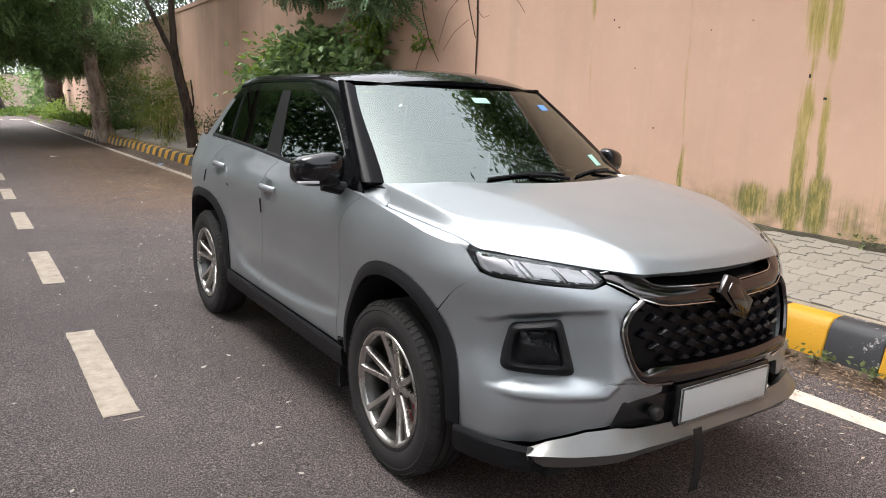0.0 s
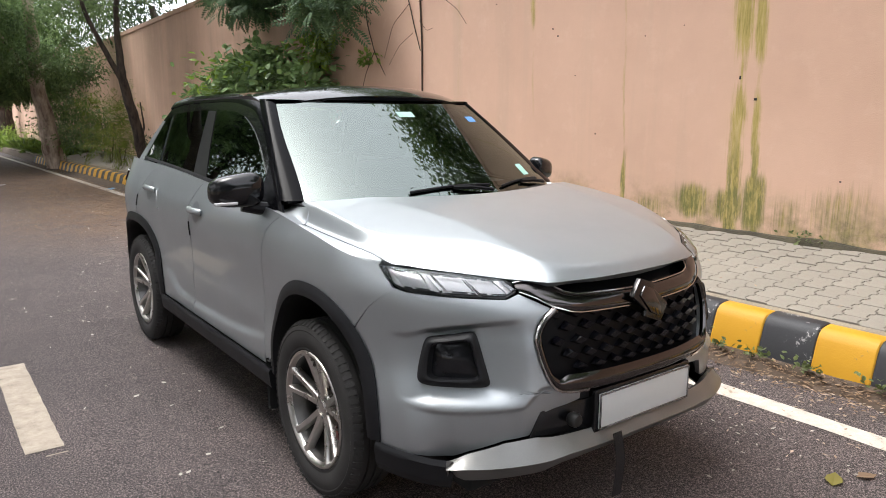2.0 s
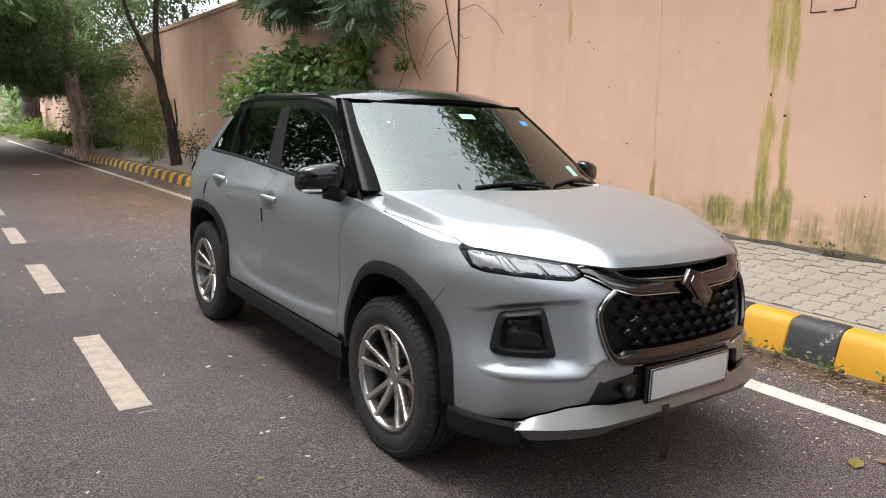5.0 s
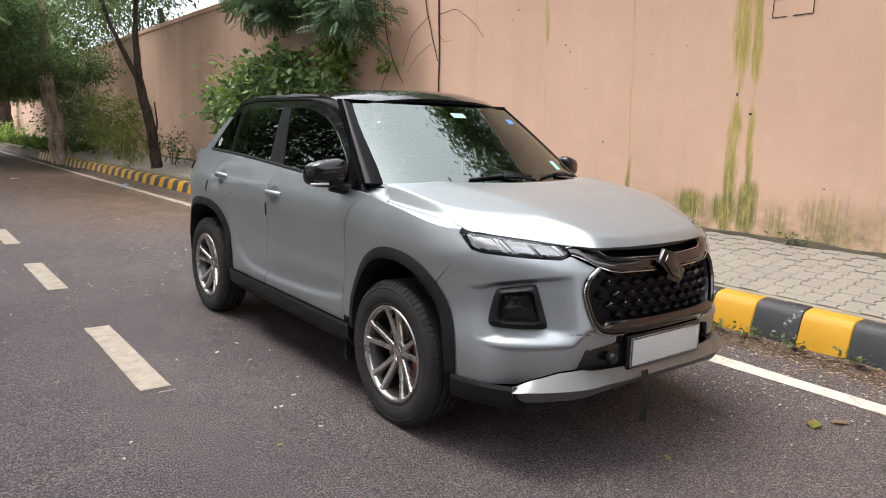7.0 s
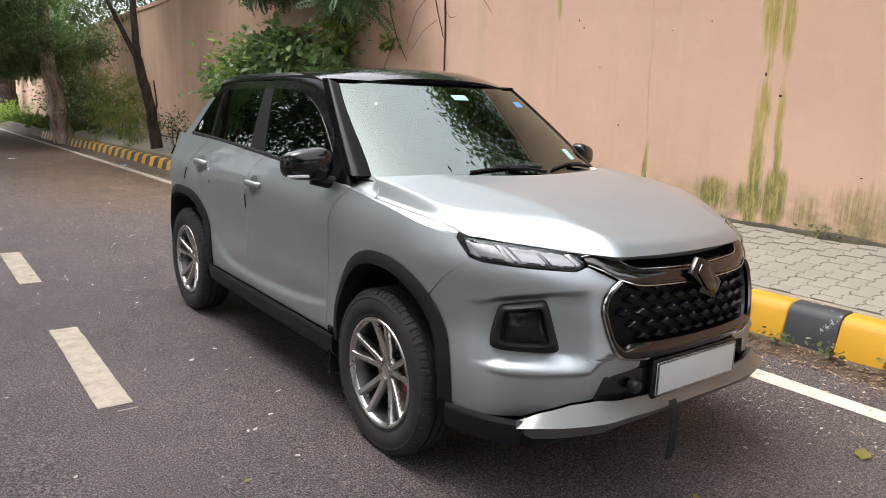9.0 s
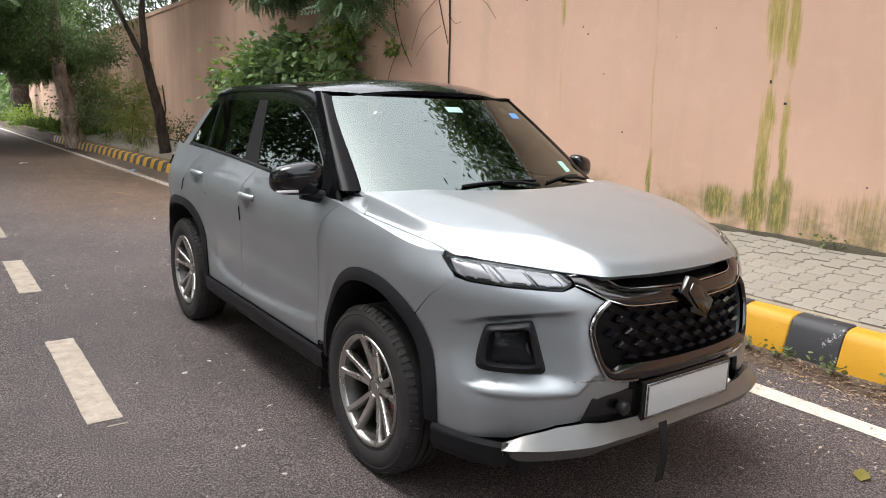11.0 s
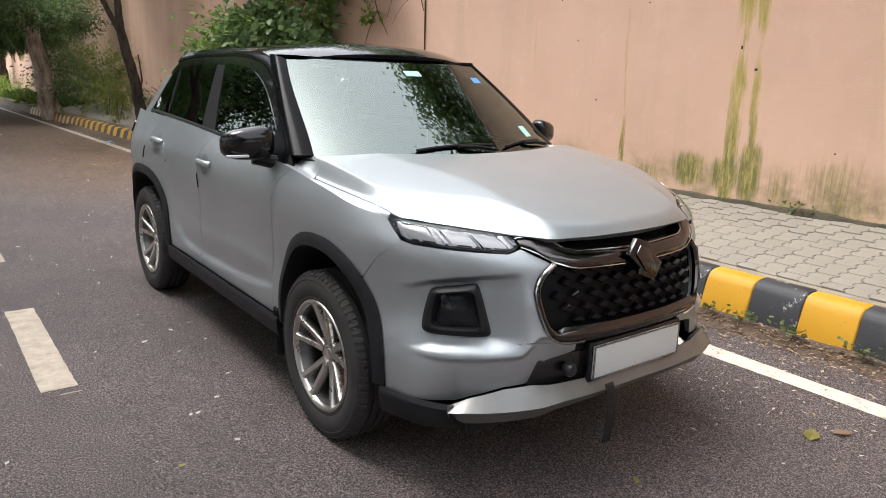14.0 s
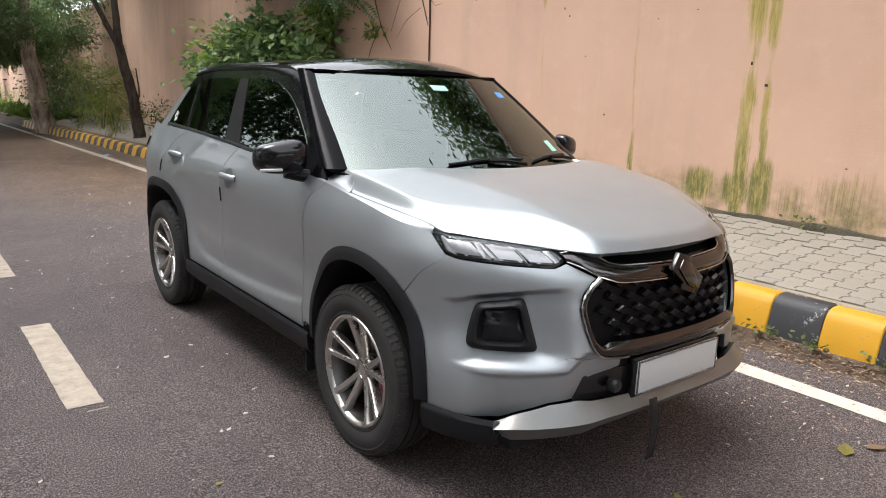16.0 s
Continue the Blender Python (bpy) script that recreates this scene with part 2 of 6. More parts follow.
def wall_mat():
    """Pink-beige plaster with rain streaks, green algae runs and dirt along the foot."""
    m, n, l, b = nodes_of("wall_plaster")
    tc = n.new("ShaderNodeTexCoord")
    sep = n.new("ShaderNodeSeparateXYZ")
    l.new(tc.outputs["Object"], sep.inputs[0])
    y, z = sep.outputs[1], sep.outputs[2]
    big, fine, run, cloud = noise_node(n, l, 0.7, 6), noise_node(n, l, 130, 3), noise_node(n, l, 1.0, 5, 0.6, (1, 2.6, 0.16)), noise_node(n, l, 3.2, 6, 0.65)
    col = ramp(n, l, big, [(0.3, (0.555, 0.358, 0.262)), (0.7, (0.665, 0.438, 0.325))])
    col = mix(n, l, math_node(n, l, "MULTIPLY", ramp(n, l, run, [(0.52, (0, 0, 0)), (0.75, (1, 1, 1))]), 0.45), col, (0.47, 0.34, 0.25))
    col = mix(n, l, math_node(n, l, "MULTIPLY", ramp(n, l, cloud, [(0.55, (0, 0, 0)), (0.75, (1, 1, 1))]), 0.35), col, (0.70, 0.50, 0.39))

    wob = math_node(n, l, "MULTIPLY", math_node(n, l, "SUBTRACT", noise_node(n, l, 2.2, 4), 0.5), 0.09)
    grain = math_node(n, l, "MULTIPLY", math_node(n, l, "SUBTRACT", noise_node(n, l, 5, 8, 0.72, (1, 9.0, 0.35)), 0.5), 1.7)
    patchy = noise_node(n, l, 2.6, 5, 0.6, (1, 1.4, 0.7))

    def span(v, a, c, lo=0.0, hi=1.0):
        mr = n.new("ShaderNodeMapRange")
        mr.interpolation_type = "SMOOTHSTEP"
        mr.inputs[1].default_value, mr.inputs[2].default_value, mr.inputs[3].default_value, mr.inputs[4].default_value = a, c, lo, hi
        l.new(v, mr.inputs[0])
        return mr.outputs[0]

    def streak(yc, lean, w, zlow, zhigh, fade, strength):
        """A run of algae at yc, leaning by lean per metre of height, between two heights."""
        mid = math_node(n, l, "MULTIPLY_ADD", z, lean, yc)
        d = math_node(n, l, "DIVIDE", math_node(n, l, "SUBTRACT", math_node(n, l, "ADD", y, wob), mid), w)
        g = math_node(n, l, "POWER", 2.718, math_node(n, l, "MULTIPLY", math_node(n, l, "MULTIPLY", d, d), -1.0))
        tall = math_node(n, l, "MULTIPLY", span(z, zlow - fade, zlow + fade), span(z, zhigh - fade, zhigh + fade, strength, 0.0))
        v = math_node(n, l, "MULTIPLY", g, tall)
        cutoff = span(math_node(n, l, "ADD", v, math_node(n, l, "ADD", grain, math_node(n, l, "MULTIPLY", math_node(n, l, "SUBTRACT", patchy, 0.5), 0.9))), 0.12, 0.85, 0.0, 0.85)
        return math_node(n, l, "MULTIPLY", cutoff, math_node(n, l, "MINIMUM", math_node(n, l, "MULTIPLY", v, 2.2), 1.0))
    algae = streak(1.02, 0.004, 0.075, 0.3, 1.75, 0.3, 0.95)
    for args in ((1.005, 0.012, 0.10, 2.0, 5.0, 0.25, 0.95), (1.02, 0.0, 0.05, 1.6, 2.2, 0.3, 0.5), (0.78, 0.045, 0.045, 0.3, 1.7, 0.25, 0.95), (0.79, 0.04, 0.06, 1.95, 5.0, 0.2, 1.0), (0.78, 0.04, 0.03, 1.5, 2.2, 0.2, 0.4),
                 (0.82, 0.0, 0.11, 0.5, 1.0, 0.12, 1.1), (1.05, 0.0, 0.16, 0.55, 0.84, 0.1, 1.0), (1.42, 0.0, 0.20, 0.55, 0.86, 0.1, 0.85), (0.52, 0.0, 0.16, 0.5, 0.85, 0.12, 0.5), (0.1, 0.0, 0.3, 0.5, 0.95, 0.15, 0.5), (1.9, 0.0, 0.25, 0.5, 0.72, 0.1, 0.5),
                 (2.24, 0.0, 0.035, 0.6, 1.12, 0.25, 0.95), (2.22, 0.035, 0.022, 1.2, 4.0, 0.3, 0.42), (3.55, 0.03, 0.045, 2.45, 4.2, 0.25, 0.75), (3.55, 0.03, 0.03, 1.4, 2.4, 0.3, 0.25), (-0.55, 0.0, 0.2, 0.5, 1.1, 0.2, 0.5), (5.0, 0.0, 0.05, 1.5, 3.5, 0.3, 0.3)):
        algae = math_node(n, l, "MAXIMUM", algae, streak(*args))
    green = ramp(n, l, noise_node(n, l, 6, 7, 0.75, (1, 6.0, 0.5)), [(0.34, (0.20, 0.18, 0.02)), (0.5, (0.36, 0.29, 0.06)), (0.66, (0.50, 0.38, 0.16))])
    moss = n.new("ShaderNodeMapRange")
    moss.interpolation_type = "SMOOTHSTEP"
    moss.inputs[1].default_value, moss.inputs[2].default_value, moss.inputs[3].default_value, moss.inputs[4].default_value = 0.7, 1.5, 1.0, 0.0
    l.new(z, moss.inputs[0])
    green = mix(n, l, math_node(n, l, "MULTIPLY", moss.outputs[0], ramp(n, l, noise_node(n, l, 7, 6, 0.75, (1, 4.0, 0.8)), [(0.40, (0, 0, 0)), (0.54, (1, 1, 1))])), green, (0.085, 0.115, 0.010))
    col = mix(n, l, algae, col, green)
    # darker brown vertical bands on the wall, setting in past y = 6.4
    brown_bands = math_node(n, l, "MULTIPLY", span(y, 6.4, 8.6), ramp(n, l, noise_node(n, l, 1.0, 6, 0.65, (1, 1.1, 0.10)), [(0.40, (0, 0, 0)), (0.60, (1, 1, 1))]))
    col = mix(n, l, math_node(n, l, "MULTIPLY", brown_bands, 0.25), col, (0.30, 0.205, 0.15))
    # dirt and moss along the foot
    foot = n.new("ShaderNodeMapRange")
    foot.inputs[1].default_value, foot.inputs[2].default_value, foot.inputs[3].default_value, foot.inputs[4].default_value = 0.45, 0.92, 1.0, 0.0
    l.new(z, foot.inputs[0])
    fm = math_node(n, l, "MULTIPLY", foot.outputs[0], ramp(n, l, noise_node(n, l, 2.3, 7, 0.72), [(0.42, (0, 0, 0)), (0.62, (1, 1, 1))]))
    col = mix(n, l, fm, col, ramp(n, l, noise_node(n, l, 14, 4), [(0.35, (0.06, 0.075, 0.018)), (0.65, (0.26, 0.23, 0.07))]))
    l.new(col, b.inputs["Base Color"])
    b.inputs["Roughness"].default_value = 0.88
    h = math_node(n, l, "ADD", math_node(n, l, "MULTIPLY", fine, 0.25), math_node(n, l, "MULTIPLY", cloud, 0.75))
    bump(n, l, b, h, 0.5, 0.012)
    return m


def worn_paint_mat(name, base, under, amount):
    m, n, l, b = nodes_of(name)
    w = math_node(n, l, "ADD", math_node(n, l, "MULTIPLY", noise_node(n, l, 9, 7, 0.7), 0.75), math_node(n, l, "MULTIPLY", noise_node(n, l, 90, 3), 0.25))
    d = noise_node(n, l, 3, 5)
    col = mix(n, l, math_node(n, l, "MULTIPLY", d, 0.5), base, tuple(c * 0.6 for c in base))
    col = mix(n, l, ramp(n, l, w, [(amount, (0, 0, 0)), (amount + 0.05, (1, 1, 1))]), col, under)
    l.new(col, b.inputs["Base Color"])
    b.inputs["Roughness"].default_value = 0.6
    bump(n, l, b, w, 0.6, 0.006)
    return m


def leaf_mat(name, dark, light, rough=0.5):
    m, n, l, b = nodes_of(name)
    geo = n.new("ShaderNodeNewGeometry")
    col = ramp(n, l, geo.outputs["Random Per Island"], [(0.0, dark), (0.6, tuple((a + c) / 2 for a, c in zip(dark, light))), (1.0, light)])
    col = mix(n, l, 0.35, col, ramp(n, l, noise_node(n, l, 1.3, 3), [(0.35, tuple(c * 0.55 for c in dark)), (0.65, tuple(min(1, c * 1.4) for c in light))]))
    l.new(col, b.inputs["Base Color"])
    b.inputs["Roughness"].default_value = rough
    b.inputs["Transmission Weight"].default_value = 0.0
    tl, mx = n.new("ShaderNodeBsdfTranslucent"), n.new("ShaderNodeMixShader")
    l.new(col, tl.inputs[0])
    mx.inputs[0].default_value = 0.4
    l.new(b.outputs[0], mx.inputs[1])
    l.new(tl.outputs[0], mx.inputs[2])
    l.new(mx.outputs[0], n["Material Output"].inputs[0])
    return m


def bark_mat(name, dark, light, stretch=(1, 1, 0.25), scale=9):
    m, n, l, b = nodes_of(name)
    w, f = noise_node(n, l, scale, 6, 0.7, stretch), noise_node(n, l, 60, 4)
    col = ramp(n, l, w, [(0.35, dark), (0.5, tuple((a + c) / 2 for a, c in zip(dark, light))), (0.66, light)])
    l.new(col, b.inputs["Base Color"])
    b.inputs["Roughness"].default_value = 0.9
    bump(n, l, b, math_node(n, l, "ADD", w, math_node(n, l, "MULTIPLY", f, 0.4)), 0.8, 0.02)
    return m


M.update({
    "asphalt": asphalt_mat(), "road_paint": roadpaint_mat(), "edge_paint": roadpaint_mat("edge_paint", ((0.16, 0.145, 0.13), (0.44, 0.39, 0.33), (0.60, 0.55, 0.48))), "wall": wall_mat(),
    "yellow": worn_paint_mat("kerb_yellow", (0.56, 0.285, 0.010), (0.17, 0.13, 0.09), 0.63),
    "black": worn_paint_mat("kerb_black", (0.030, 0.030, 0.034), (0.34, 0.33, 0.32), 0.59),
    "kerb_top": mat("kerb_concrete", (0.24, 0.20, 0.15), 0.9, 0, 0.35, 4, 80, 0.004),
    "paver": mat("paver", (0.24, 0.215, 0.18), 0.85, 0, 0.16, 3, 120, 0.002, piece=0.06),
    "joint": mat("joint_sand", (0.19, 0.165, 0.125), 0.95, 0, 0.4, 6, 150, 0.003),
    "foot_soil": mat("foot_soil", (0.065, 0.055, 0.035), 0.95, 0, 0.6, 5, 90, 0.012),
    "gutter": mat("gutter_soil", (0.085, 0.058, 0.040), 0.95, 0, 0.55, 14, 110, 0.012),
    "weed": leaf_mat("weed", (0.06, 0.085, 0.03), (0.17, 0.21, 0.075)),
    "soil": mat("soil", (0.13, 0.10, 0.065), 0.95, 0, 0.4, 1.2, 60, 0.01),
    "grass": leaf_mat("grass", (0.05, 0.09, 0.015), (0.17, 0.25, 0.04)),
    "leaf_broad": leaf_mat("leaf_broad", (0.085, 0.145, 0.055), (0.28, 0.40, 0.16), 0.35),
    "leaf_dark": leaf_mat("leaf_dark", (0.012, 0.028, 0.009), (0.05, 0.09, 0.025), 0.45),
    "leaf_feather": leaf_mat("leaf_feather", (0.085, 0.155, 0.055), (0.30, 0.43, 0.16), 0.5),
    "leaf_hang": leaf_mat("leaf_hang", (0.04, 0.085, 0.04), (0.15, 0.24, 0.11), 0.5),
    "leaf_mid": leaf_mat("leaf_mid", (0.045, 0.085, 0.026), (0.19, 0.27, 0.09), 0.5),
    "leaf_fern": leaf_mat("leaf_fern", (0.06, 0.085, 0.012), (0.20, 0.23, 0.03)),
    "leaf_bright": leaf_mat("leaf_bright", (0.07, 0.13, 0.02), (0.28, 0.40, 0.06)),
    "litter": leaf_mat("litter", (0.09, 0.05, 0.028), (0.42, 0.29, 0.18), 0.8),
    "dry_leaf": leaf_mat("dry_leaf", (0.20, 0.13, 0.085), (0.66, 0.54, 0.42), 0.8),
    "petal": leaf_mat("petal", (0.30, 0.27, 0.22), (0.70, 0.67, 0.60), 0.8),
    "leaf_yellow": leaf_mat("leaf_yellow", (0.20, 0.17, 0.035), (0.33, 0.29, 0.075), 0.6),
    "bark_dark": bark_mat("bark_dark", (0.020, 0.015, 0.012), (0.095, 0.068, 0.052)),
    "bark_peel": bark_mat("bark_peel", (0.15, 0.09, 0.065), (0.60, 0.48, 0.38), (1, 1, 0.35), 5),
    "twig": mat("twig", (0.05, 0.032, 0.02), 0.9, 0, 0.4, 10),
    "mark": mat("wall_mark_black", (0.03, 0.025, 0.022), 0.9, 0, 0.3, 30),
    "box_green": mat("green_box", (0.12, 0.22, 0.16), 0.6, 0, 0.2, 2),
    "far_wall": mat("far_wall", (0.62, 0.47, 0.40), 0.9, 0, 0.25, 0.5, 8),
    "blue": mat("blue_plastic", (0.10, 0.25, 0.42), 0.4, 0, 0.2, 20),
    "white_bit": mat("white_scrap", (0.75, 0.75, 0.75), 0.6, 0, 0.1, 20),
})
# ---- car: shape functions (right half, x positive outwards; mirrored by sx) ----
def lerp_table(rows):
    xs, ys = zip(*rows)
    return lambda v: float(np.interp(v, xs, ys))


def smooth_table(rows):
    """A smooth curve through a few (position, value) pairs."""
    xs, ys = np.array(rows, float).T
    slopes = np.gradient(ys, xs)

    def value(v):
        v = min(max(v, xs[0]), xs[-1])
        i = min(int(np.searchsorted(xs, v, side="right")) - 1, len(xs) - 2)
        h = xs[i + 1] - xs[i]
        t = (v - xs[i]) / h
        return float(ys[i] * (1 + 2 * t) * (1 - t) ** 2 + slopes[i] * h * t * (1 - t) ** 2 + ys[i + 1] * t * t * (3 - 2 * t) + slopes[i + 1] * h * t * t * (t - 1))
    return value


HALF = smooth_table([(0.2, 0.86), (0.38, 0.878), (0.5, 0.882), (0.66, 0.872), (0.8, 0.88), (0.92, 0.888), (1.0, 0.88), (1.08, 0.855), (1.2, 0.815)])
NOSE = smooth_table([(0.2, 0.80), (0.38, 0.82), (0.62, 0.83), (0.765, 0.815), (0.906, 0.755), (0.99, 0.61), (1.08, 0.5)])
POWER = smooth_table([(0.2, 3.3), (0.4, 3.2), (0.62, 2.6), (1.2, 2.5)])
Y_NOSE, Y_TAIL, TAIL = -0.12, 2.75, 0.62


CREASE_LOW = smooth_table([(0.40, 0.54), (0.54, 0.512), (0.87, 0.472), (1.18, 0.457), (1.64, 0.458), (1.84, 0.48), (2.0, 0.56), (2.1, 0.62)])
CREASE_TOP = smooth_table([(0.40, 0.562), (0.54, 0.568), (0.87, 0.585), (1.18, 0.602), (1.53, 0.622), (1.94, 0.655), (2.1, 0.665)])


def soft(t):
    t = min(1.0, max(0.0, t))
    return t * t * (3 - 2 * t)


def flare(y, z):
    """The fenders' bulge over the wheels and the folded hollow low in the doors."""
    b = 0.02 * math.exp(-((y + 0.05) / 0.5) ** 2) + 0.018 * math.exp(-((y - 2.6) / 0.45) ** 2)
    d = 0.0
    if 0.4 < y < 2.1 and z < 0.75:
        low, top = CREASE_LOW(y), CREASE_TOP(y)
        deep = 0.017 * soft((y - 0.42) / 0.2) * soft((2.08 - y) / 0.2)
        d = -deep * (soft((top + 0.03 - z) / (top + 0.03 - low)) if z > low else 1 - soft((low - z) / 0.035))
    return b * math.exp(-((z - 0.78) / 0.25) ** 2) + d


def body_raw(q, z):
    a = HALF(z)
    if q < 0:
        n, f = POWER(z), (1 + q) * math.pi / 2
        x, y = a * max(math.sin(f), 0) ** (2 / n), Y_NOSE - NOSE(z) * max(math.cos(f), 0) ** (2 / n)
    elif q <= 1:
        x, y = a, Y_NOSE + q * (Y_TAIL - Y_NOSE)
    else:
        f, n = (q - 1) * math.pi / 2, 3.0
        depth = TAIL - 0.35 * max(z - 0.95, 0)
        x, y = a * max(math.cos(f), 0) ** (2 / n), Y_TAIL + depth * max(math.sin(f), 0) ** (2 / n)
    return Vector((x + flare(y, z) * min(1, max(0, (x - 0.6) / 0.25)), y, z))


def body(q, z, off=0.0):
    p = body_raw(q, z)
    if off:
        e = 1e-3
        q0 = min(max(q, -0.995), 1.995)
        n = (body_raw(q0 + e, z) - body_raw(q0 - e, z)).cross(body_raw(q0, z + e) - body_raw(q0, z - e))
        n.normalize()
        p = p + n * (off if n.dot(Vector((p.x, (p.y - 1.2) * 0.5, 0.02))) > 0 else -off)
    return p


def q_at_x(x, z):
    return math.asin(min(1, max(0, x / HALF(z))) ** (POWER(z) / 2)) / (math.pi / 2) - 1


def q_at_y(y, z):
    if y >= Y_NOSE:
        return (y - Y_NOSE) / (Y_TAIL - Y_NOSE) if y <= Y_TAIL else 1 + math.asin(min(1, (y - Y_TAIL) / TAIL) ** 1.5) / (math.pi / 2)
    return math.acos(min(1, (Y_NOSE - y) / NOSE(z)) ** (POWER(z) / 2)) / (math.pi / 2) - 1


def patch(fn, nu, nv, sx=1, thick=0.012, back=False):
    """A panel over the unit square with its rim folded inwards."""
    pts = np.array([[tuple(fn(i / nu, j / nv)) for j in range(nv + 1)] for i in range(nu + 1)])
    n = np.cross(np.gradient(pts, axis=0), np.gradient(pts, axis=1))
    n /= np.linalg.norm(n, axis=2, keepdims=True) + 1e-9
    mid = np.array([0.0, 1.2, 0.75])
    turn = 1 if (n * (pts - mid)).sum() > 0 else -1
    n *= turn
    pts[..., 0] *= sx
    n[..., 0] *= sx
    bm = bmesh.new()
    vs = [[bm.verts.new(p) for p in row] for row in pts]
    flip = turn * sx < 0
    for i in range(nu):
        for j in range(nv):
            f = [vs[i][j], vs[i + 1][j], vs[i + 1][j + 1], vs[i][j + 1]]
            bm.faces.new(f[::-1] if flip else f)
    if thick:
        loop = [(i, 0) for i in range(nu)] + [(nu, j) for j in range(nv)] + [(i, nv) for i in range(nu, 0, -1)] + [(0, j) for j in range(nv, 0, -1)]
        low = [bm.verts.new(pts[i][j] - n[i][j] * thick) for i, j in loop]
        for k in range(len(loop)):
            a, b = loop[k], loop[(k + 1) % len(loop)]
            f = [vs[b[0]][b[1]], vs[a[0]][a[1]], low[k], low[(k + 1) % len(loop)]]
            bm.faces.new(f[::-1] if flip else f)
        if back:
            c = bm.verts.new(sum((v.co for v in low), Vector()) / len(low))
            for k in range(len(loop)):
                bm.faces.new([low[k], low[(k + 1) % len(loop)], c])
    return bm


def part(name, bm, material, parent, label="", sharp=35):
    bmesh.ops.remove_doubles(bm, verts=bm.verts, dist=1e-5)
    if not name.startswith("_"):
        bmesh.ops.recalc_face_normals(bm, faces=bm.faces) if name in CLOSED else None
    me = bpy.data.meshes.new(name)
    bm.to_mesh(me)
    bm.free()
    me.materials.append(material)
    me.polygons.foreach_set("use_smooth", [True] * len(me.polygons))
    me.set_sharp_from_angle(angle=radians(sharp))
    ob = new(name, me)
    ob.parent = parent
    return tagged(ob, label) if label else ob


CLOSED = set()


def tube(points, radius, sides=8, bm=None, taper=1.0):
    """A closed round bar along points."""
    bm = bm or bmesh.new()
    rings, pts = [], [Vector(p) for p in points]
    for i, p in enumerate(pts):
        d = (pts[min(i + 1, len(pts) - 1)] - pts[max(i - 1, 0)]).normalized()
        a = d.orthogonal().normalized() if not rings else (side - d * side.dot(d)).normalized()
        side = a
        b = d.cross(a)
        r = radius * (1 + (taper - 1) * i / max(1, len(pts) - 1))
        rings.append([bm.verts.new(p + (a * math.cos(k * math.tau / sides) + b * math.sin(k * math.tau / sides)) * r) for k in range(sides)])
    for r0, r1 in zip(rings, rings[1:]):
        for k in range(sides):
            bm.faces.new([r0[k], r0[(k + 1) % sides], r1[(k + 1) % sides], r1[k]])
    bm.faces.new(rings[0][::-1])
    bm.faces.new(rings[-1])
    return bm


def block(x0, x1, y0, y1, z0, z1, bevel=0.0, bm=None):
    bm = bm or bmesh.new()
    vs = bmesh.ops.create_cube(bm, size=1)["verts"]
    for v in vs:
        v.co = Vector((x0 + (v.co.x + 0.5) * (x1 - x0), y0 + (v.co.y + 0.5) * (y1 - y0), z0 + (v.co.z + 0.5) * (z1 - z0)))
    if bevel:
        bmesh.ops.bevel(bm, geom=list({e for v in vs for e in v.link_edges}), offset=bevel, segments=3, affect="EDGES", profile=0.5)
    return bm


def prism(outline, depth, axis, place, bevel=0.0):
    """A plate of the given outline (pairs), pushed along an axis, laid by place(a, b, d)."""
    bm = bmesh.new()
    top = [bm.verts.new(place(a, b, depth)) for a, b in outline]
    low = [bm.verts.new(place(a, b, 0)) for a, b in outline]
    bm.faces.new(top)
    bm.faces.new(low[::-1])
    for k in range(len(top)):
        m = (k + 1) % len(top)
        bm.faces.new([top[k], low[k], low[m], top[m]])
    bmesh.ops.recalc_face_normals(bm, faces=bm.faces)
    if bevel:
        bmesh.ops.bevel(bm, geom=list(bm.edges), offset=bevel, segments=2, affect="EDGES", profile=0.5)
    return bm


def lathe(profile, steps, bm=None):
    """Turns pairs (radius, x) round the x axis."""
    bm = bm or bmesh.new()
    rings = [[bm.verts.new((x, r * math.cos(k * math.tau / steps), r * math.sin(k * math.tau / steps))) for k in range(steps)] for r, x in profile]
    for r0, r1 in zip(rings, rings[1:]):
        for k in range(steps):
            m = (k + 1) % steps
            bm.faces.new([r0[k], r0[m], r1[m], r1[k]])
    bmesh.ops.recalc_face_normals(bm, faces=bm.faces)
    return bm


# wheel arches: an outline with a flat top
ARCH = {"front": (-0.033, 0.440, 0.36, 0.492, 2.25), "rear": (2.60, 0.49, 0.36, 0.475, 2.6)}


def arch_z(y, grow=0.0):
    """Lower edge of the side panels."""
    z = 0.37
    for yc, a, z0, h, n in ARCH.values():
        t = abs(y - yc) / (a + grow)
        if t < 1:
            z = max(z, z0 + (h + grow) * (1 - t ** n) ** (1 / n))
    return z


def arch_point(which, f, r):
    yc, a, z0, h, n = ARCH[which]
    ang = math.pi * f
    c, s = math.cos(ang), math.sin(ang)
    y = yc - (a - r) * math.copysign(abs(c) ** (2 / n), c)
    z = z0 + (h - r) * max(s, 0) ** (2 / n)
    return y, z


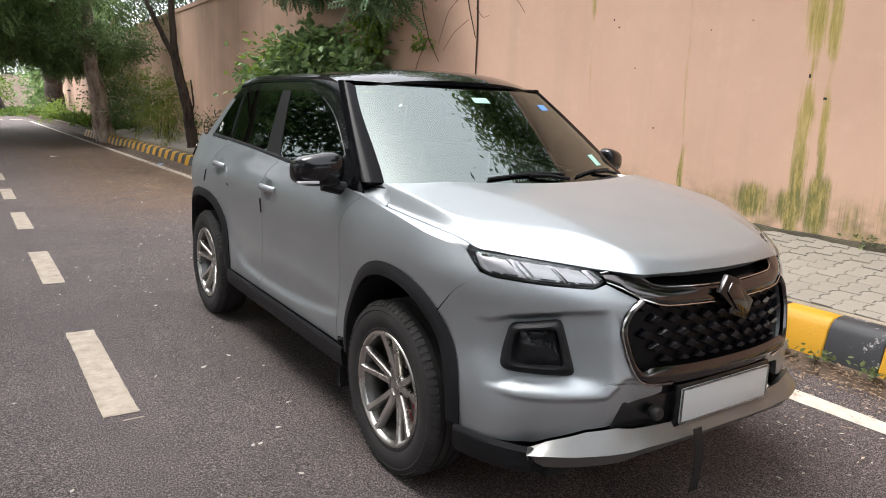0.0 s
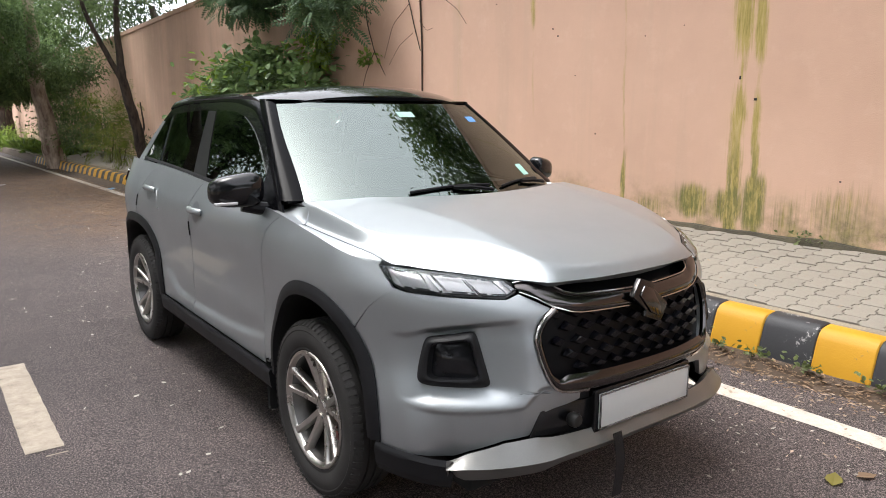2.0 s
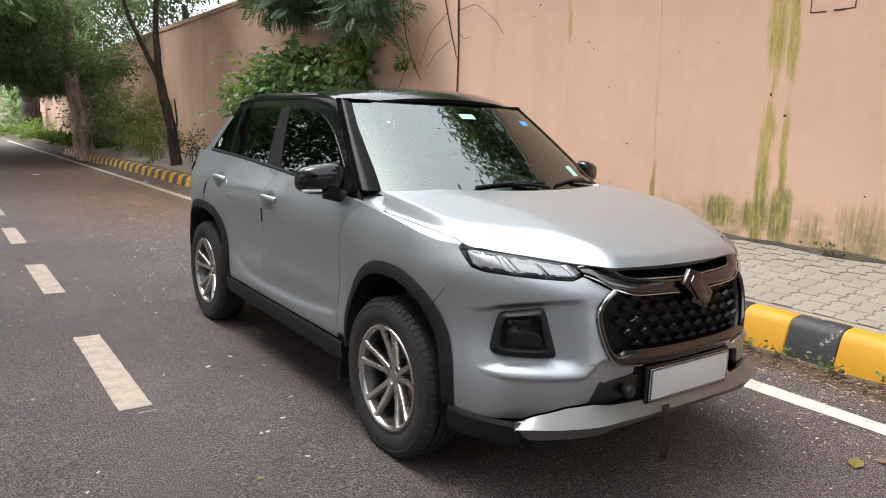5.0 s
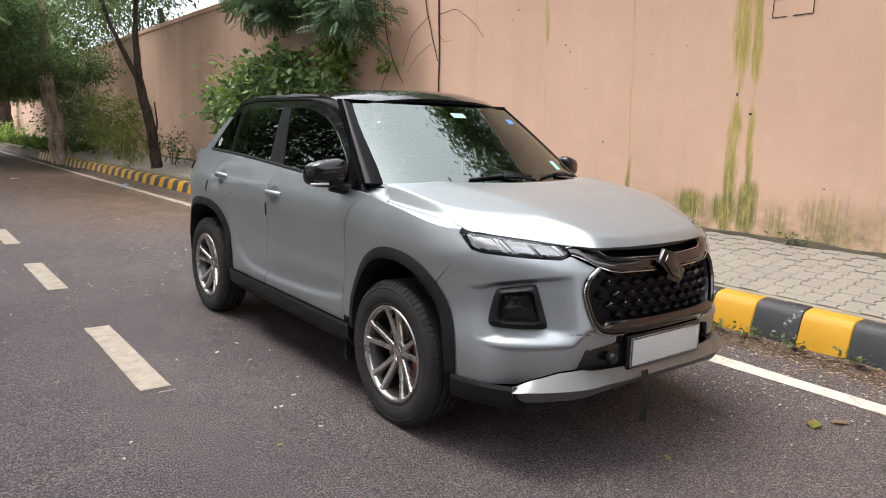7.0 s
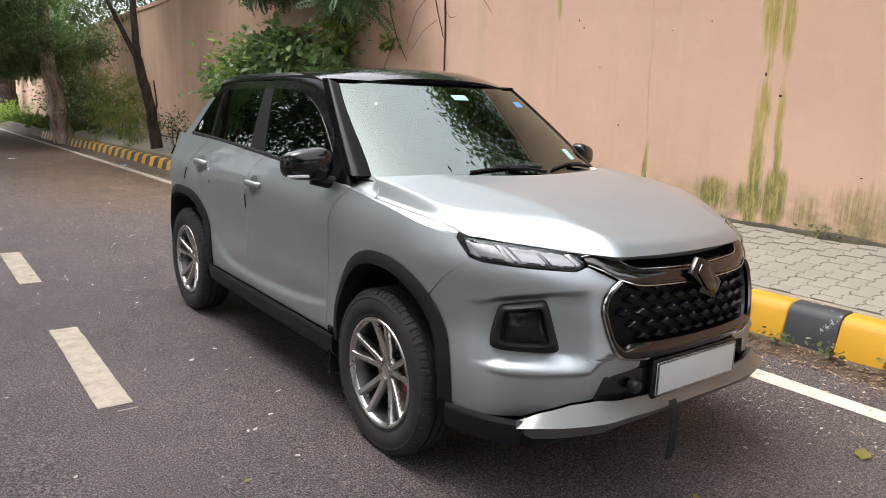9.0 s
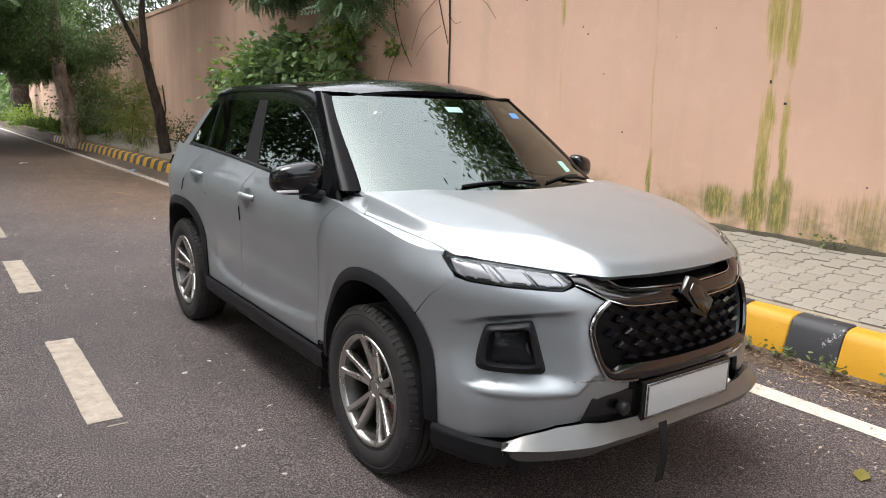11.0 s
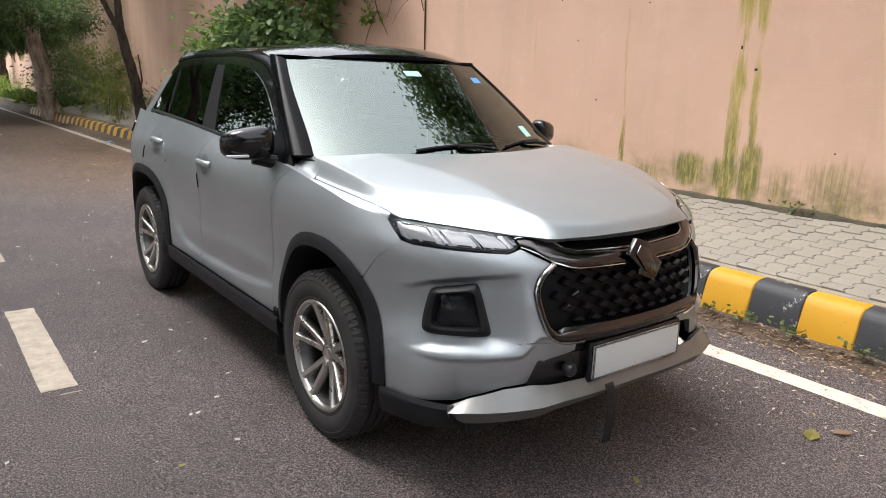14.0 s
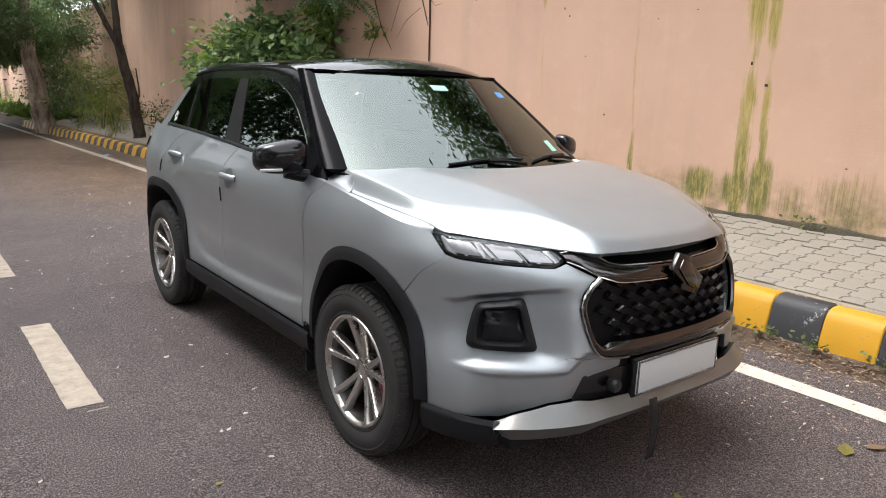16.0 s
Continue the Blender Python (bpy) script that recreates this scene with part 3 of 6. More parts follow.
BELT = smooth_table([(-0.6, 0.96), (-0.43, 0.990), (-0.3, 1.012), (-0.1, 1.042), (0.1, 1.064), (0.3, 1.086), (0.8, 1.121), (1.35, 1.151), (2.2, 1.188), (2.8, 1.20), (3.3, 1.20)])
SEAM_FENDER = lerp_table([(0.2, 0.50), (0.5, 0.494), (0.66, 0.482), (0.93, 0.455), (1.0, 0.425), (1.04, 0.385), (1.07, 0.33), (1.09, 0.285)])
SEAM_DOORS = lerp_table([(0.2, 1.535), (0.58, 1.525), (0.755, 1.502), (1.0, 1.497), (1.06, 1.46), (1.11, 1.40), (1.156, 1.32)])
SEAM_REAR = lerp_table([(0.2, 2.58), (0.86, 2.58), (0.97, 2.545), (1.03, 2.485), (1.10, 2.41), (1.15, 2.31), (1.19, 2.13)])
SEAM_BUMPER = lerp_table([(0.3, -0.36), (0.70, -0.345), (0.74, -0.332), (0.837, -0.41), (0.92, -0.51), (0.945, -0.472), (0.99, -0.42)])
LAMP_TOP = lerp_table([(-0.695, 0.942), (-0.67, 0.9475), (-0.5, 0.972), (-0.31, 0.989), (-0.275, 0.987)])
LAMP_LOW = lerp_table([(-0.695, 0.935), (-0.67, 0.9135), (-0.628, 0.8955), (-0.483, 0.9025), (-0.336, 0.912), (-0.31, 0.925), (-0.293, 0.945), (-0.275, 0.980)])
SKIN_TOP = lerp_table([(-0.742, 0.860), (-0.672, 0.908), (-0.628, 0.893), (-0.483, 0.900), (-0.336, 0.909), (-0.308, 0.918)])
GAP = 0.0028


def side_panel(y_from, y_to, low, top, nu, nv, sx, off=0.0):
    """A panel of the body side between two seams (functions of z), above low(y) and below top(y)."""
    def fn(u, v):
        z = 0.7
        for _ in range(6):
            ya, yb = y_from(z) + GAP, y_to(z) - GAP
            y = ya + (yb - ya) * (0.5 - 0.5 * math.cos(math.pi * u))
            z0, z1 = low(y), top(y) - GAP
            z = z0 + (z1 - z0) * v
        return body(q_at_y(y, z), z, off)
    return patch(fn, nu, nv, sx, 0.02)


# upper body
def glass_half(z, y):
    t = (z - 1.08) / 0.5
    return (0.838 - 0.165 * t - 0.03 * t * t) - 0.03 * max(0.0, (0.9 - y)) ** 2 * 0.4 - 0.035 * max(0.0, y - 1.9) ** 2


def screen_y(x, z):
    """The windscreen's plane, bowed across."""
    t = (z - 1.10) / 0.47
    return 0.045 + 0.695 * t + 0.03 * t * t + 0.34 * x * x + 0.15 * abs(x) ** 4


def screen_half(z):
    """Half the width of the windscreen, which tapers less than the cabin."""
    return glass_half(z, 0.6) - 0.047 - 0.030 * soft((1.50 - z) / 0.36)


def roof_z(x, y):
    t = (y - 1.35) / 1.5
    return 1.662 - 0.045 * t * t - (0.03 if y > 1.35 else 0.0) * abs(t) ** 2.5 - 0.10 * abs(x / 0.64) ** 2.4 * 0.62


HOOD = smooth_table([(-0.95, 0.90), (-0.9, 0.944), (-0.86, 0.974), (-0.8, 1.0), (-0.6, 1.060), (-0.3, 1.119), (0.0, 1.154), (0.3, 1.178)])
RIDGE = smooth_table([(-0.9, 0.37), (-0.7, 0.40), (-0.5, 0.42), (-0.2, 0.485), (0.1, 0.55), (0.3, 0.58)])
# the bonnet's shut line from the middle of the nose, over the lamp, to the foot of the pillar
RIM_S = (0, 0.15, 0.29, 0.32, 0.38, 0.52, 0.64, 0.665, 0.69, 0.74, 0.82, 0.92, 1.0)
RIM_X = lerp_table(zip(RIM_S, (0.0, 0.20, 0.375, 0.41, 0.498, 0.663, 0.785, 0.797, 0.806, 0.82, 0.83, 0.832, 0.83)))
RIM_Y = lerp_table(zip(RIM_S, (-0.895, -0.885, -0.858, -0.845, -0.735, -0.602, -0.470, -0.444, -0.41, -0.336, -0.2, -0.03, 0.13)))
RIM_Z = lerp_table(zip(RIM_S, (0.944, 0.944, 0.946, 0.947, 0.9515, 0.976, 0.992, 0.998, 1.010, 1.025, 1.038, 1.050, 1.061)))
SHUT_X = lerp_table([(-0.47, 0.785), (-0.444, 0.797), (-0.41, 0.806), (-0.336, 0.82), (-0.2, 0.83), (-0.03, 0.832), (0.13, 0.83), (0.4, 0.82)])
SHUT_Z = lerp_table([(-0.47, 0.992), (-0.444, 0.998), (-0.41, 1.010), (-0.336, 1.025), (-0.2, 1.038), (-0.03, 1.050), (0.13, 1.061), (0.4, 1.092)])
ROLL_IN = smooth_table([(0, 0.075), (0.3, 0.09), (0.38, 0.16), (0.52, 0.17), (0.66, 0.15), (0.75, 0.13), (0.88, 0.11), (1, 0.06)])


def hood_z(x, y):
    """The bonnet: a nearly flat middle between two ridges, falling gently outside them."""
    t = abs(x) - RIDGE(y)
    knee = 0.007
    return HOOD(y) - 0.006 * x * x - 0.132 * (0.5 * (t + math.sqrt(t * t + knee * knee)))


def flank(x, y):
    """0 on the flat strip inside the shut line, 1 on top of the raised bonnet."""
    front = soft((-0.22 - y) / 0.22)
    return soft((SHUT_X(y) - abs(x) - 0.014 + 0.012 * front) / (0.046 + 0.08 * front))


def hood_back(x):
    return -0.012 + 0.34 * x * x + 0.15 * abs(x) ** 4


def build_car(M, place):
    car = tagged(new("car"), "silver-grey SUV with a gloss black roof parked on asphalt", "car")
    car.matrix_world = place
    P = lambda name, bm, m, label="", parent=None, sharp=35: part(name, bm, m, parent or car, label, sharp)

    # inner dark core, so that gaps show dark
    core = block(-0.60, 0.60, -0.62, 3.15, 0.24, 0.98, 0.03)
    block(-0.80, 0.80, 0.48, 2.02, 0.26, 1.0, 0.02, core)
    # low tray, added unseen to keep light from leaking under the car
    block(-0.66, 0.66, -0.74, 3.1, 0.20, 0.28, 0.02, core)
    P("underbody", core, M["dark"], "black underbody core with added light-blocking tray")

    for sx in (-1, 1):
        # --- side panels ---
        fender_low = lambda y: max(arch_z(y, -0.004), 0.372, np.interp(y, [-0.51, -0.41, -0.332, -0.327], [0.919, 0.838, 0.746, 0.3]))
        fender_front = lerp_table([(0.7, -0.51), (0.92, -0.51), (0.945, -0.472), (0.99, -0.42)])
        P("fender", side_panel(fender_front, SEAM_FENDER, fender_low, BELT, 44, 24, sx), M["paint"])
        P("front_door", side_panel(SEAM_FENDER, SEAM_DOORS, lambda y: 0.372, BELT, 26, 64, sx), M["paint"])
        P("rear_door", side_panel(SEAM_DOORS, SEAM_REAR, lambda y: max(arch_z(y, -0.004), 0.372), BELT, 34, 64, sx), M["paint"])
        P("rear_quarter", side_panel(SEAM_REAR, lambda z: 3.08, lambda y: max(arch_z(y, -0.004), 0.45), BELT, 44, 20, sx), M["paint"])

        # --- arch cladding and sills ---
        for which in ARCH:
            def clad(u, v, which=which):
                y, z = arch_point(which, u, 0.062 * v - 0.008)
                return body(q_at_y(y, z), z, 0.006 + 0.014 * math.sin(math.pi * min(v * 1.4, 1) * 0.5) + (-0.03 if v > 0.99 else 0))
            P("arch_cladding", patch(clad, 48, 8, sx, 0.03), M["plastic"], "matt black plastic arch cladding")

            def liner(u, v, which=which):
                y, z = arch_point(which, u, 0.055)
                p = body(q_at_y(y, z), z, 0.0)
                return Vector((p.x - 0.29 * v, p.y, p.z))
            P("wheel_well", patch(liner, 36, 6, sx, 0), M["liner"])

        def sill(u, v):
            y = 0.40 + 1.70 * u
            z = 0.375 - 0.15 * v
            bulge = 0.022 if v < 0.06 else 0.03 - 0.055 * max(0, v - 0.55) / 0.45
            return body(q_at_y(y, z), z, bulge)
        P("sill_cladding", patch(sill, 20, 12, sx, 0.03), M["plastic"])

        # mud flap behind the front wheel
        P("mud_flap", block(sx * 0.68, sx * 0.885, 0.435, 0.46, 0.17, 0.40, 0.008), M["liner"])

        # --- rear corner ---
        def rear_bumper(u, v):
            z = 0.37 + 0.26 * v
            ya = 3.06 - 0.02 * v
            q = q_at_y(ya, z) + GAP
            return body(q + (2.0 - q) * u, z, 0.008)
        P("rear_bumper", patch(rear_bumper, 20, 8, sx, 0.03), M["plastic"])

        def tailgate(u, v):
            z = 0.64 + 0.53 * v
            q = q_at_y(3.085, z)
            return body(q + (2.0 - q) * u, z, 0.0)
        P("tailgate", patch(tailgate, 20, 12, sx, 0.02), M["paint"])

        def tail_lamp(u, v):
            z = 1.03 + 0.07 * v + 0.02 * u
            q = q_at_y(2.96 + 0.06 * (1 - v), z)
            return body(q + 0.30 * u, z, 0.012)
        P("tail_lamp", patch(tail_lamp, 12, 4, sx, 0.03), M["tail"], "dark red tail lamp")

        # --- front bumper ---
        edge = lerp_table([(0.36, 0.50), (0.425, 0.497), (0.50, 0.464), (0.512, 0.42), (0.522, 0.345), (0.53, 0.31), (0.572, 0.31), (0.580, 0.39), (0.593, 0.418), (0.656, 0.457), (0.752, 0.477), (0.809, 0.462), (0.862, 0.408), (0.9, 0.43)])

        def skin(u, v):
            z = 0.7
            for _ in range(5):
                q0 = q_at_x(edge(z), z)
                yb = SEAM_BUMPER(z) if z > 0.74 else -0.033 - 0.444 * max(0.0, 1 - (max(z - 0.36, 0) / 0.496) ** 2.25) ** (1 / 2.25)
                q1 = q_at_y(yb - GAP * 0.5, z)
                q = q0 + (q1 - q0) * u
                z0 = float(np.interp(body_raw(q, 0.4).x, [0.5, 0.6, 0.70, 0.745, 0.80], [0.426, 0.417, 0.379, 0.351, 0.350]))
                z1 = SKIN_TOP(q)
                z = z0 + (z1 - z0) * v
            p = body(q, z, 0.0)
            # scoop round the fog lamp and a soft ledge below it
            ax = p.x
            brow = np.interp(ax, [0.48, 0.514, 0.634, 0.703, 0.762, 0.80], [0.838, 0.834, 0.821, 0.809, 0.792, 0.77])
            side = soft((ax - 0.495) / 0.13) * soft((0.835 - ax) / 0.085)
            ledge = np.interp(ax, [0.48, 0.66, 0.75, 0.81], [0.606, 0.606, 0.592, 0.55])
            crease = np.interp(ax, [0.46, 0.50, 0.53, 0.656, 0.762, 0.803, 0.86], [0.60, 0.565, 0.538, 0.530, 0.522, 0.524, 0.53])
            hollow = 0.030 * side * soft((brow - z) / 0.024) * (1 - soft((ledge - z) / max(0.02, ledge - crease - 0.004)))
            under = soft((0.83 - ax) / 0.09)
            waist = (0.009 * soft((crease - z) / 0.016) + 0.022 * ((max(0.0, crease - z) / 0.13) ** 1.1)) * under
            n = body(q, z, 0.01) - p
            return p + n * 100 * (-hollow - waist)
        P("bumper_skin", patch(skin, 96, 120, sx, 0.02), M["paint"])

        def lip(u, v):
            z = 0.356 - (0.098 + 0.008 * u) * v
            q0, q1 = q_at_x(0.735, z), q_at_y(-0.46, z)
            return body(q0 + (q1 - q0) * u, z, 0.008 + 0.012 * min(1, v * 6) - 0.03 * max(0, v - 0.75))
        P("bumper_lip", patch(lip, 24, 12, sx, 0.05), M["plastic"], "matt black lower lip")

        # fog lamp
        fog = [(0.622, 0.612), (0.784, 0.603), (0.755, 0.757), (0.646, 0.786)]

        def quad(c, grow=0.0):
            cx, cz = sum(p[0] for p in c) / 4, sum(p[1] for p in c) / 4
            k = [(cx + (a - cx) * (1 + grow), cz + (b - cz) * (1 + grow)) for a, b in c]

            def at(u, v, soft=0.0):
                x = (k[0][0] * (1 - u) + k[1][0] * u) * (1 - v) + (k[3][0] * (1 - u) + k[2][0] * u) * v
                z = (k[0][1] * (1 - u) + k[1][1] * u) * (1 - v) + (k[3][1] * (1 - u) + k[2][1] * u) * v
                return x, z
            return at

        def rounded(u, v, n=9.0):
            """Unit square with its corners drawn in."""
            a, b = 2 * u - 1, 2 * v - 1
            m = max(abs(a), abs(b))
            if m < 1e-6:
                return 0.5, 0.5
            l = (abs(a) ** n + abs(b) ** n) ** (1 / n)
            return 0.5 + 0.5 * a * m / l, 0.5 + 0.5 * b * m / l
        f_out, f_in = quad(fog, 0.08), quad(fog, -0.28)

        def fog_frame(u, v):
            a, b = rounded(u, v)
            m = max(abs(2 * u - 1), abs(2 * v - 1))
            x, z = f_out(a, b)
            return body(q_at_x(x, z), z, -0.012 + 0.028 * (1 - max(0, (m - 0.72) / 0.28) ** 2) - 0.045 * max(0, min(1, (0.72 - m) / 0.08)))
        P("fog_lamp_bezel", patch(fog_frame, 28, 28, sx, 0.03), M["plastic"], "matt black fog lamp bezel", sharp=50)

        def fog_lens(u, v):
            a, b = rounded(u, v)
            x, z = f_in(a, b)
            return body(q_at_x(x, z), z, -0.018 + 0.012 * (1 - (2 * u - 1) ** 2) * (1 - (2 * v - 1) ** 2))
        P("fog_lamp", patch(fog_lens, 14, 14, sx, 0.02), M["lens_dark"], "smoked clear fog lamp")

        # headlamp
        def lamp(q, b, off=0.0):
            z = LAMP_LOW(q) + (LAMP_TOP(q) - LAMP_LOW(q)) * b
            return body(q, z, off)
        span = lambda u: -0.694 + 0.418 * u
        P("headlamp", patch(lambda u, v: lamp(span(u), v, -0.001), 44, 8, sx, 0.035), M["lamp_black"], "slim headlamp with a black surround")
        head = car.children[-1]
        P("reflector_bowl", patch(lambda u, v: lamp(-0.655 + 0.345 * u, 0.16 + 0.68 * v, 0.0015 + 0.003 * math.sin(u * 40)), 60, 6, sx, 0.002), M["bowl"], "pale satin lamp bowl", parent=head)
        for k, (qa, qb) in enumerate(((-0.632, -0.560), (-0.545, -0.468), (-0.424, -0.335))):
            slant = lambda u, v, e: (qa + e * 0.09 + (qb - qa) * (1 - e * 0.18) * u + 0.016 * (v - 0.5), 0.13 + e + (0.72 - 2 * e) * v)
            P("block_frame", patch(lambda u, v: lamp(*slant(u, v, 0.0), 0.004), 6, 4, sx, 0.004), M["lamp_black"], parent=head)
            P("light_block", patch(lambda u, v: lamp(*slant(u, v, 0.085), 0.0065 + 0.003 * math.sin(math.pi * v)), 8, 6, sx, 0.004), M["drl"], "milky light block", parent=head)
            for r in range(2):
                P("lamp_fin", patch(lambda u, v: lamp(-0.01 - 0.006 * r + qa - 0.012 + 0.006 * u + 0.016 * (v - 0.5), 0.2 + 0.6 * v, 0.0065), 2, 4, sx, 0.003), M["reflector"], parent=head)
        P("lamp_cover", patch(lambda u, v: lamp(span(u), v, 0.014 - 0.012 * max(abs(2 * u - 1) ** 8, abs(2 * v - 1) ** 6)), 34, 10, sx, 0.0), M["clear"], "clear plastic cover", parent=head)

        # gloss wing from the lamp to the grille bar, with bright lines along its edges
        wing_top = lambda x: np.interp(x, [0.0, 0.30, 0.345, 0.375, 0.41, 0.49], [0.882, 0.890, 0.900, 0.922, 0.936, 0.936])
        wing_low = lambda x: np.interp(x, [0.0, 0.30, 0.34, 0.405, 0.49], [0.831, 0.837, 0.842, 0.862, 0.910])

        def wing(u, v, a=0.0, b=1.0, off=0.0):
            x = 0.492 * (1 - u ** 1.2)
            z = wing_low(x) + (wing_top(x) - wing_low(x)) * (a + (b - a) * v)
            return body(q_at_x(x, z), z, off + 0.010 * min(1, u * 8) + 0.010 * math.sin(math.pi * v) * (a == 0 and b == 1))
        wg = P("grille_wing", patch(wing, 40, 8, sx, 0.03), M["chrome_dark"], "dark chrome trim bar from lamp to emblem")
        P("bright_line", patch(lambda u, v: wing(u, v, -0.02, 0.035, 0.007), 40, 2, sx, 0.004), M["line"], parent=wg)
        P("bright_line", patch(lambda u, v: wing(u, v, 0.965, 1.01, 0.007), 40, 2, sx, 0.004), M["line"], parent=wg)

        # dark chrome surround: down the side, round the corner and along the foot of the grille
        ring = [(0.405, 0.862), (0.440, 0.835), (0.462, 0.805), (0.476, 0.755), (0.470, 0.705), (0.457, 0.656), (0.442, 0.617), (0.427, 0.594), (0.405, 0.580), (0.375, 0.574), (0.30, 0.571), (0.2, 0.569), (0.0, 0.568)]
        along = [0.0]
        for a, b in zip(ring, ring[1:]):
            along.append(along[-1] + math.dist(a, b))
        ring_x = smooth_table([(d, p[0]) for d, p in zip(along, ring)])
        ring_z = smooth_table([(d, p[1]) for d, p in zip(along, ring)])

        def surround(u, v):
            d = along[-1] * u
            e = 0.004
            tx, tz = ring_x(d + e) - ring_x(d - e), ring_z(d + e) - ring_z(d - e)
            m = math.hypot(tx, tz) or 1.0
            w = (0.022 + 0.038 * soft((d - 0.24) / 0.14)) * v
            x, z = max(0.0, ring_x(d) + tz / m * w), ring_z(d) - tx / m * w
            return body(q_at_x(x, z), z, 0.010 + 0.012 * math.sin(math.pi * v))
        gf = P("grille_surround", patch(surround, 90, 8, sx, 0.025), M["chrome_dark"], "dark chrome grille surround")
        P("bright_line", patch(lambda u, v: surround(u * 0.6, -0.10 + 0.16 * v) + Vector((0, -0.006, 0)), 60, 2, sx, 0.003), M["line"], parent=gf)

        # greenhouse
        def gh(y, z, off=0.0):
            x = glass_half(z, y) + off
            return Vector((x, y, z))

        win_top = smooth_table([(0.5, 1.13), (0.677, 1.272), (0.853, 1.389), (1.113, 1.492), (1.337, 1.521), (1.57, 1.525), (2.0, 1.518), (2.31, 1.499), (2.44, 1.475), (2.75, 1.38)])
        roof_edge = smooth_table([(0.25, 1.10), (0.46, 1.233), (0.72, 1.408), (0.98, 1.545), (1.2, 1.585), (1.8, 1.60), (2.3, 1.585), (2.6, 1.545), (2.8, 1.50)])

        def glass(ya_of, yb_of, name, nu=16):
            def fn(u, v):
                z = 1.2
                for _ in range(8):
                    ya, yb = ya_of(z), yb_of(z)
                    y = ya + (yb - ya) * u
                    zb = BELT(y) + 0.014
                    z = zb + max(0.004, win_top(y) - zb) * v
                return gh(y, z, 0.003)
            return P(name, patch(fn, nu, 12, sx, 0.006), M["glass"])

        def trim(u, v):
            z = 1.2
            for _ in range(10):
                ya = screen_y(glass_half(z, 0.6), z) + 0.012
                yb = 2.97 - 1.45 * (z - 1.19)
                y = ya + (yb - ya) * u
                zb = BELT(y) - 0.006
                z = zb + (max(roof_edge(y) - 0.004, zb + 0.01) - zb) * v
            return gh(y, z, -0.001)
        P("window_surround", patch(trim, 70, 16, sx, 0.01), M["gloss_black"], "gloss black window surround")
        sticker_y, sticker_z = 2.60, 1.262
        for k in range(5 if sx < 0 else 0):
            a = k * math.tau / 5
            P("petal_sticker", patch(lambda u, v: gh(sticker_y + 0.022 * math.cos(a) + (u - 0.5) * 0.022, sticker_z + 0.024 * math.sin(a) + (v - 0.5) * 0.022, 0.0075), 2, 2, sx, 0.001), M["plate"], "pale flower-shaped sticker")
        glass(lambda z: 0.52, lambda z: 1.385 + 0.5 * (z - 1.2), "front_side_window", 24)
        glass(lambda z: 1.60 + 0.25 * (z - 1.17), lambda z: 2.255 + 0.18 * (z - 1.2), "rear_side_window")
        glass(lambda z: 2.325 + 0.18 * (z - 1.2), lambda z: 2.735 - 0.9 * (z - 1.21), "quarter_window")

        def b_pillar(u, v):
            z = 1.15 + 0.372 * v
            y0, y1 = 1.395 + 0.5 * (z - 1.2), 1.592 + 0.25 * (z - 1.17)
            return gh(y0 + (y1 - y0) * u, z, 0.006)
        P("b_pillar", patch(b_pillar, 4, 10, sx, 0.008), M["frame_black"])

        def belt_trim(u, v):
            y = 0.42 + 2.33 * u
            z = BELT(y) - 0.004 + 0.018 * v
            return gh(y, z, 0.006 + 0.004 * math.sin(math.pi * v))
        P("belt_trim", patch(belt_trim, 40, 4, sx, 0.012), M["plastic"])

        def a_pillar(u, v):
            z = 1.134 + 0.446 * v
            x0, x1 = screen_half(z) - 0.003, glass_half(z, 0.6) + 0.002
            f = min(1.0, u / 0.6)
            x = x0 + (x1 - x0) * math.sin(f * math.pi / 2)
            y = screen_y(x, z) - 0.016 * math.sin(math.pi * f) + 0.05 * max(0, (u - 0.6) / 0.4)
            return Vector((x, y, z))
        P("a_pillar", patch(a_pillar, 14, 24, sx, 0.02), M["pillar"])

        # sail panel at the foot of the pillar
        def sail(u, v):
            z0 = BELT(0.45) - 0.004
            z = z0 + 0.20 * v
            ya = screen_y(glass_half(z, 0.6), z) + 0.03
            yb = max(0.60, ya + 0.01)
            return gh(ya + (yb - ya) * u, z, 0.010)
        P("sail_panel", patch(sail, 6, 8, sx, 0.01), M["pillar"])

        def roof_rail(u, v):
            y = 0.80 + 1.69 * u
            z0, z1 = roof_edge(y) - 0.03, roof_edge(y) + 0.012
            z = z0 + (z1 - z0) * v
            return Vector((glass_half(z, y) + 0.004 - 0.012 * v * v, y, z))
        P("cant_rail", patch(roof_rail, 50, 5, sx, 0.012), M["pillar"])

        # silver rear quarter post
        def d_post(u, v):
            z = BELT(2.6) - 0.012 + 0.27 * v
            y0, y1 = 2.745 - 0.95 * (z - 1.21), 3.0 - 1.45 * (z - 1.19)
            y = y0 + (y1 - y0) * u
            return gh(y, z, 0.006 - 0.06 * max(0, u - 0.5) ** 2)
        P("rear_post", patch(d_post, 12, 10, sx, 0.03), M["paint"])

        # narrow flat strip of the fender between the side's fold and the bonnet's shut line
        def crown(u, v):
            y = -0.424 + 0.552 * u
            a = body(q_at_y(y, BELT(y) - GAP), BELT(y) - GAP)
            c = Vector((SHUT_X(y) + 0.0065, y, SHUT_Z(y)))
            p = a.lerp(c, v)
            p.z += 0.005 * math.sin(math.pi * min(1, v * 1.3) * 0.7) * (1 - v)
            return p
        P("fender_crown", patch(crown, 60, 8, sx, 0.02), M["paint"])

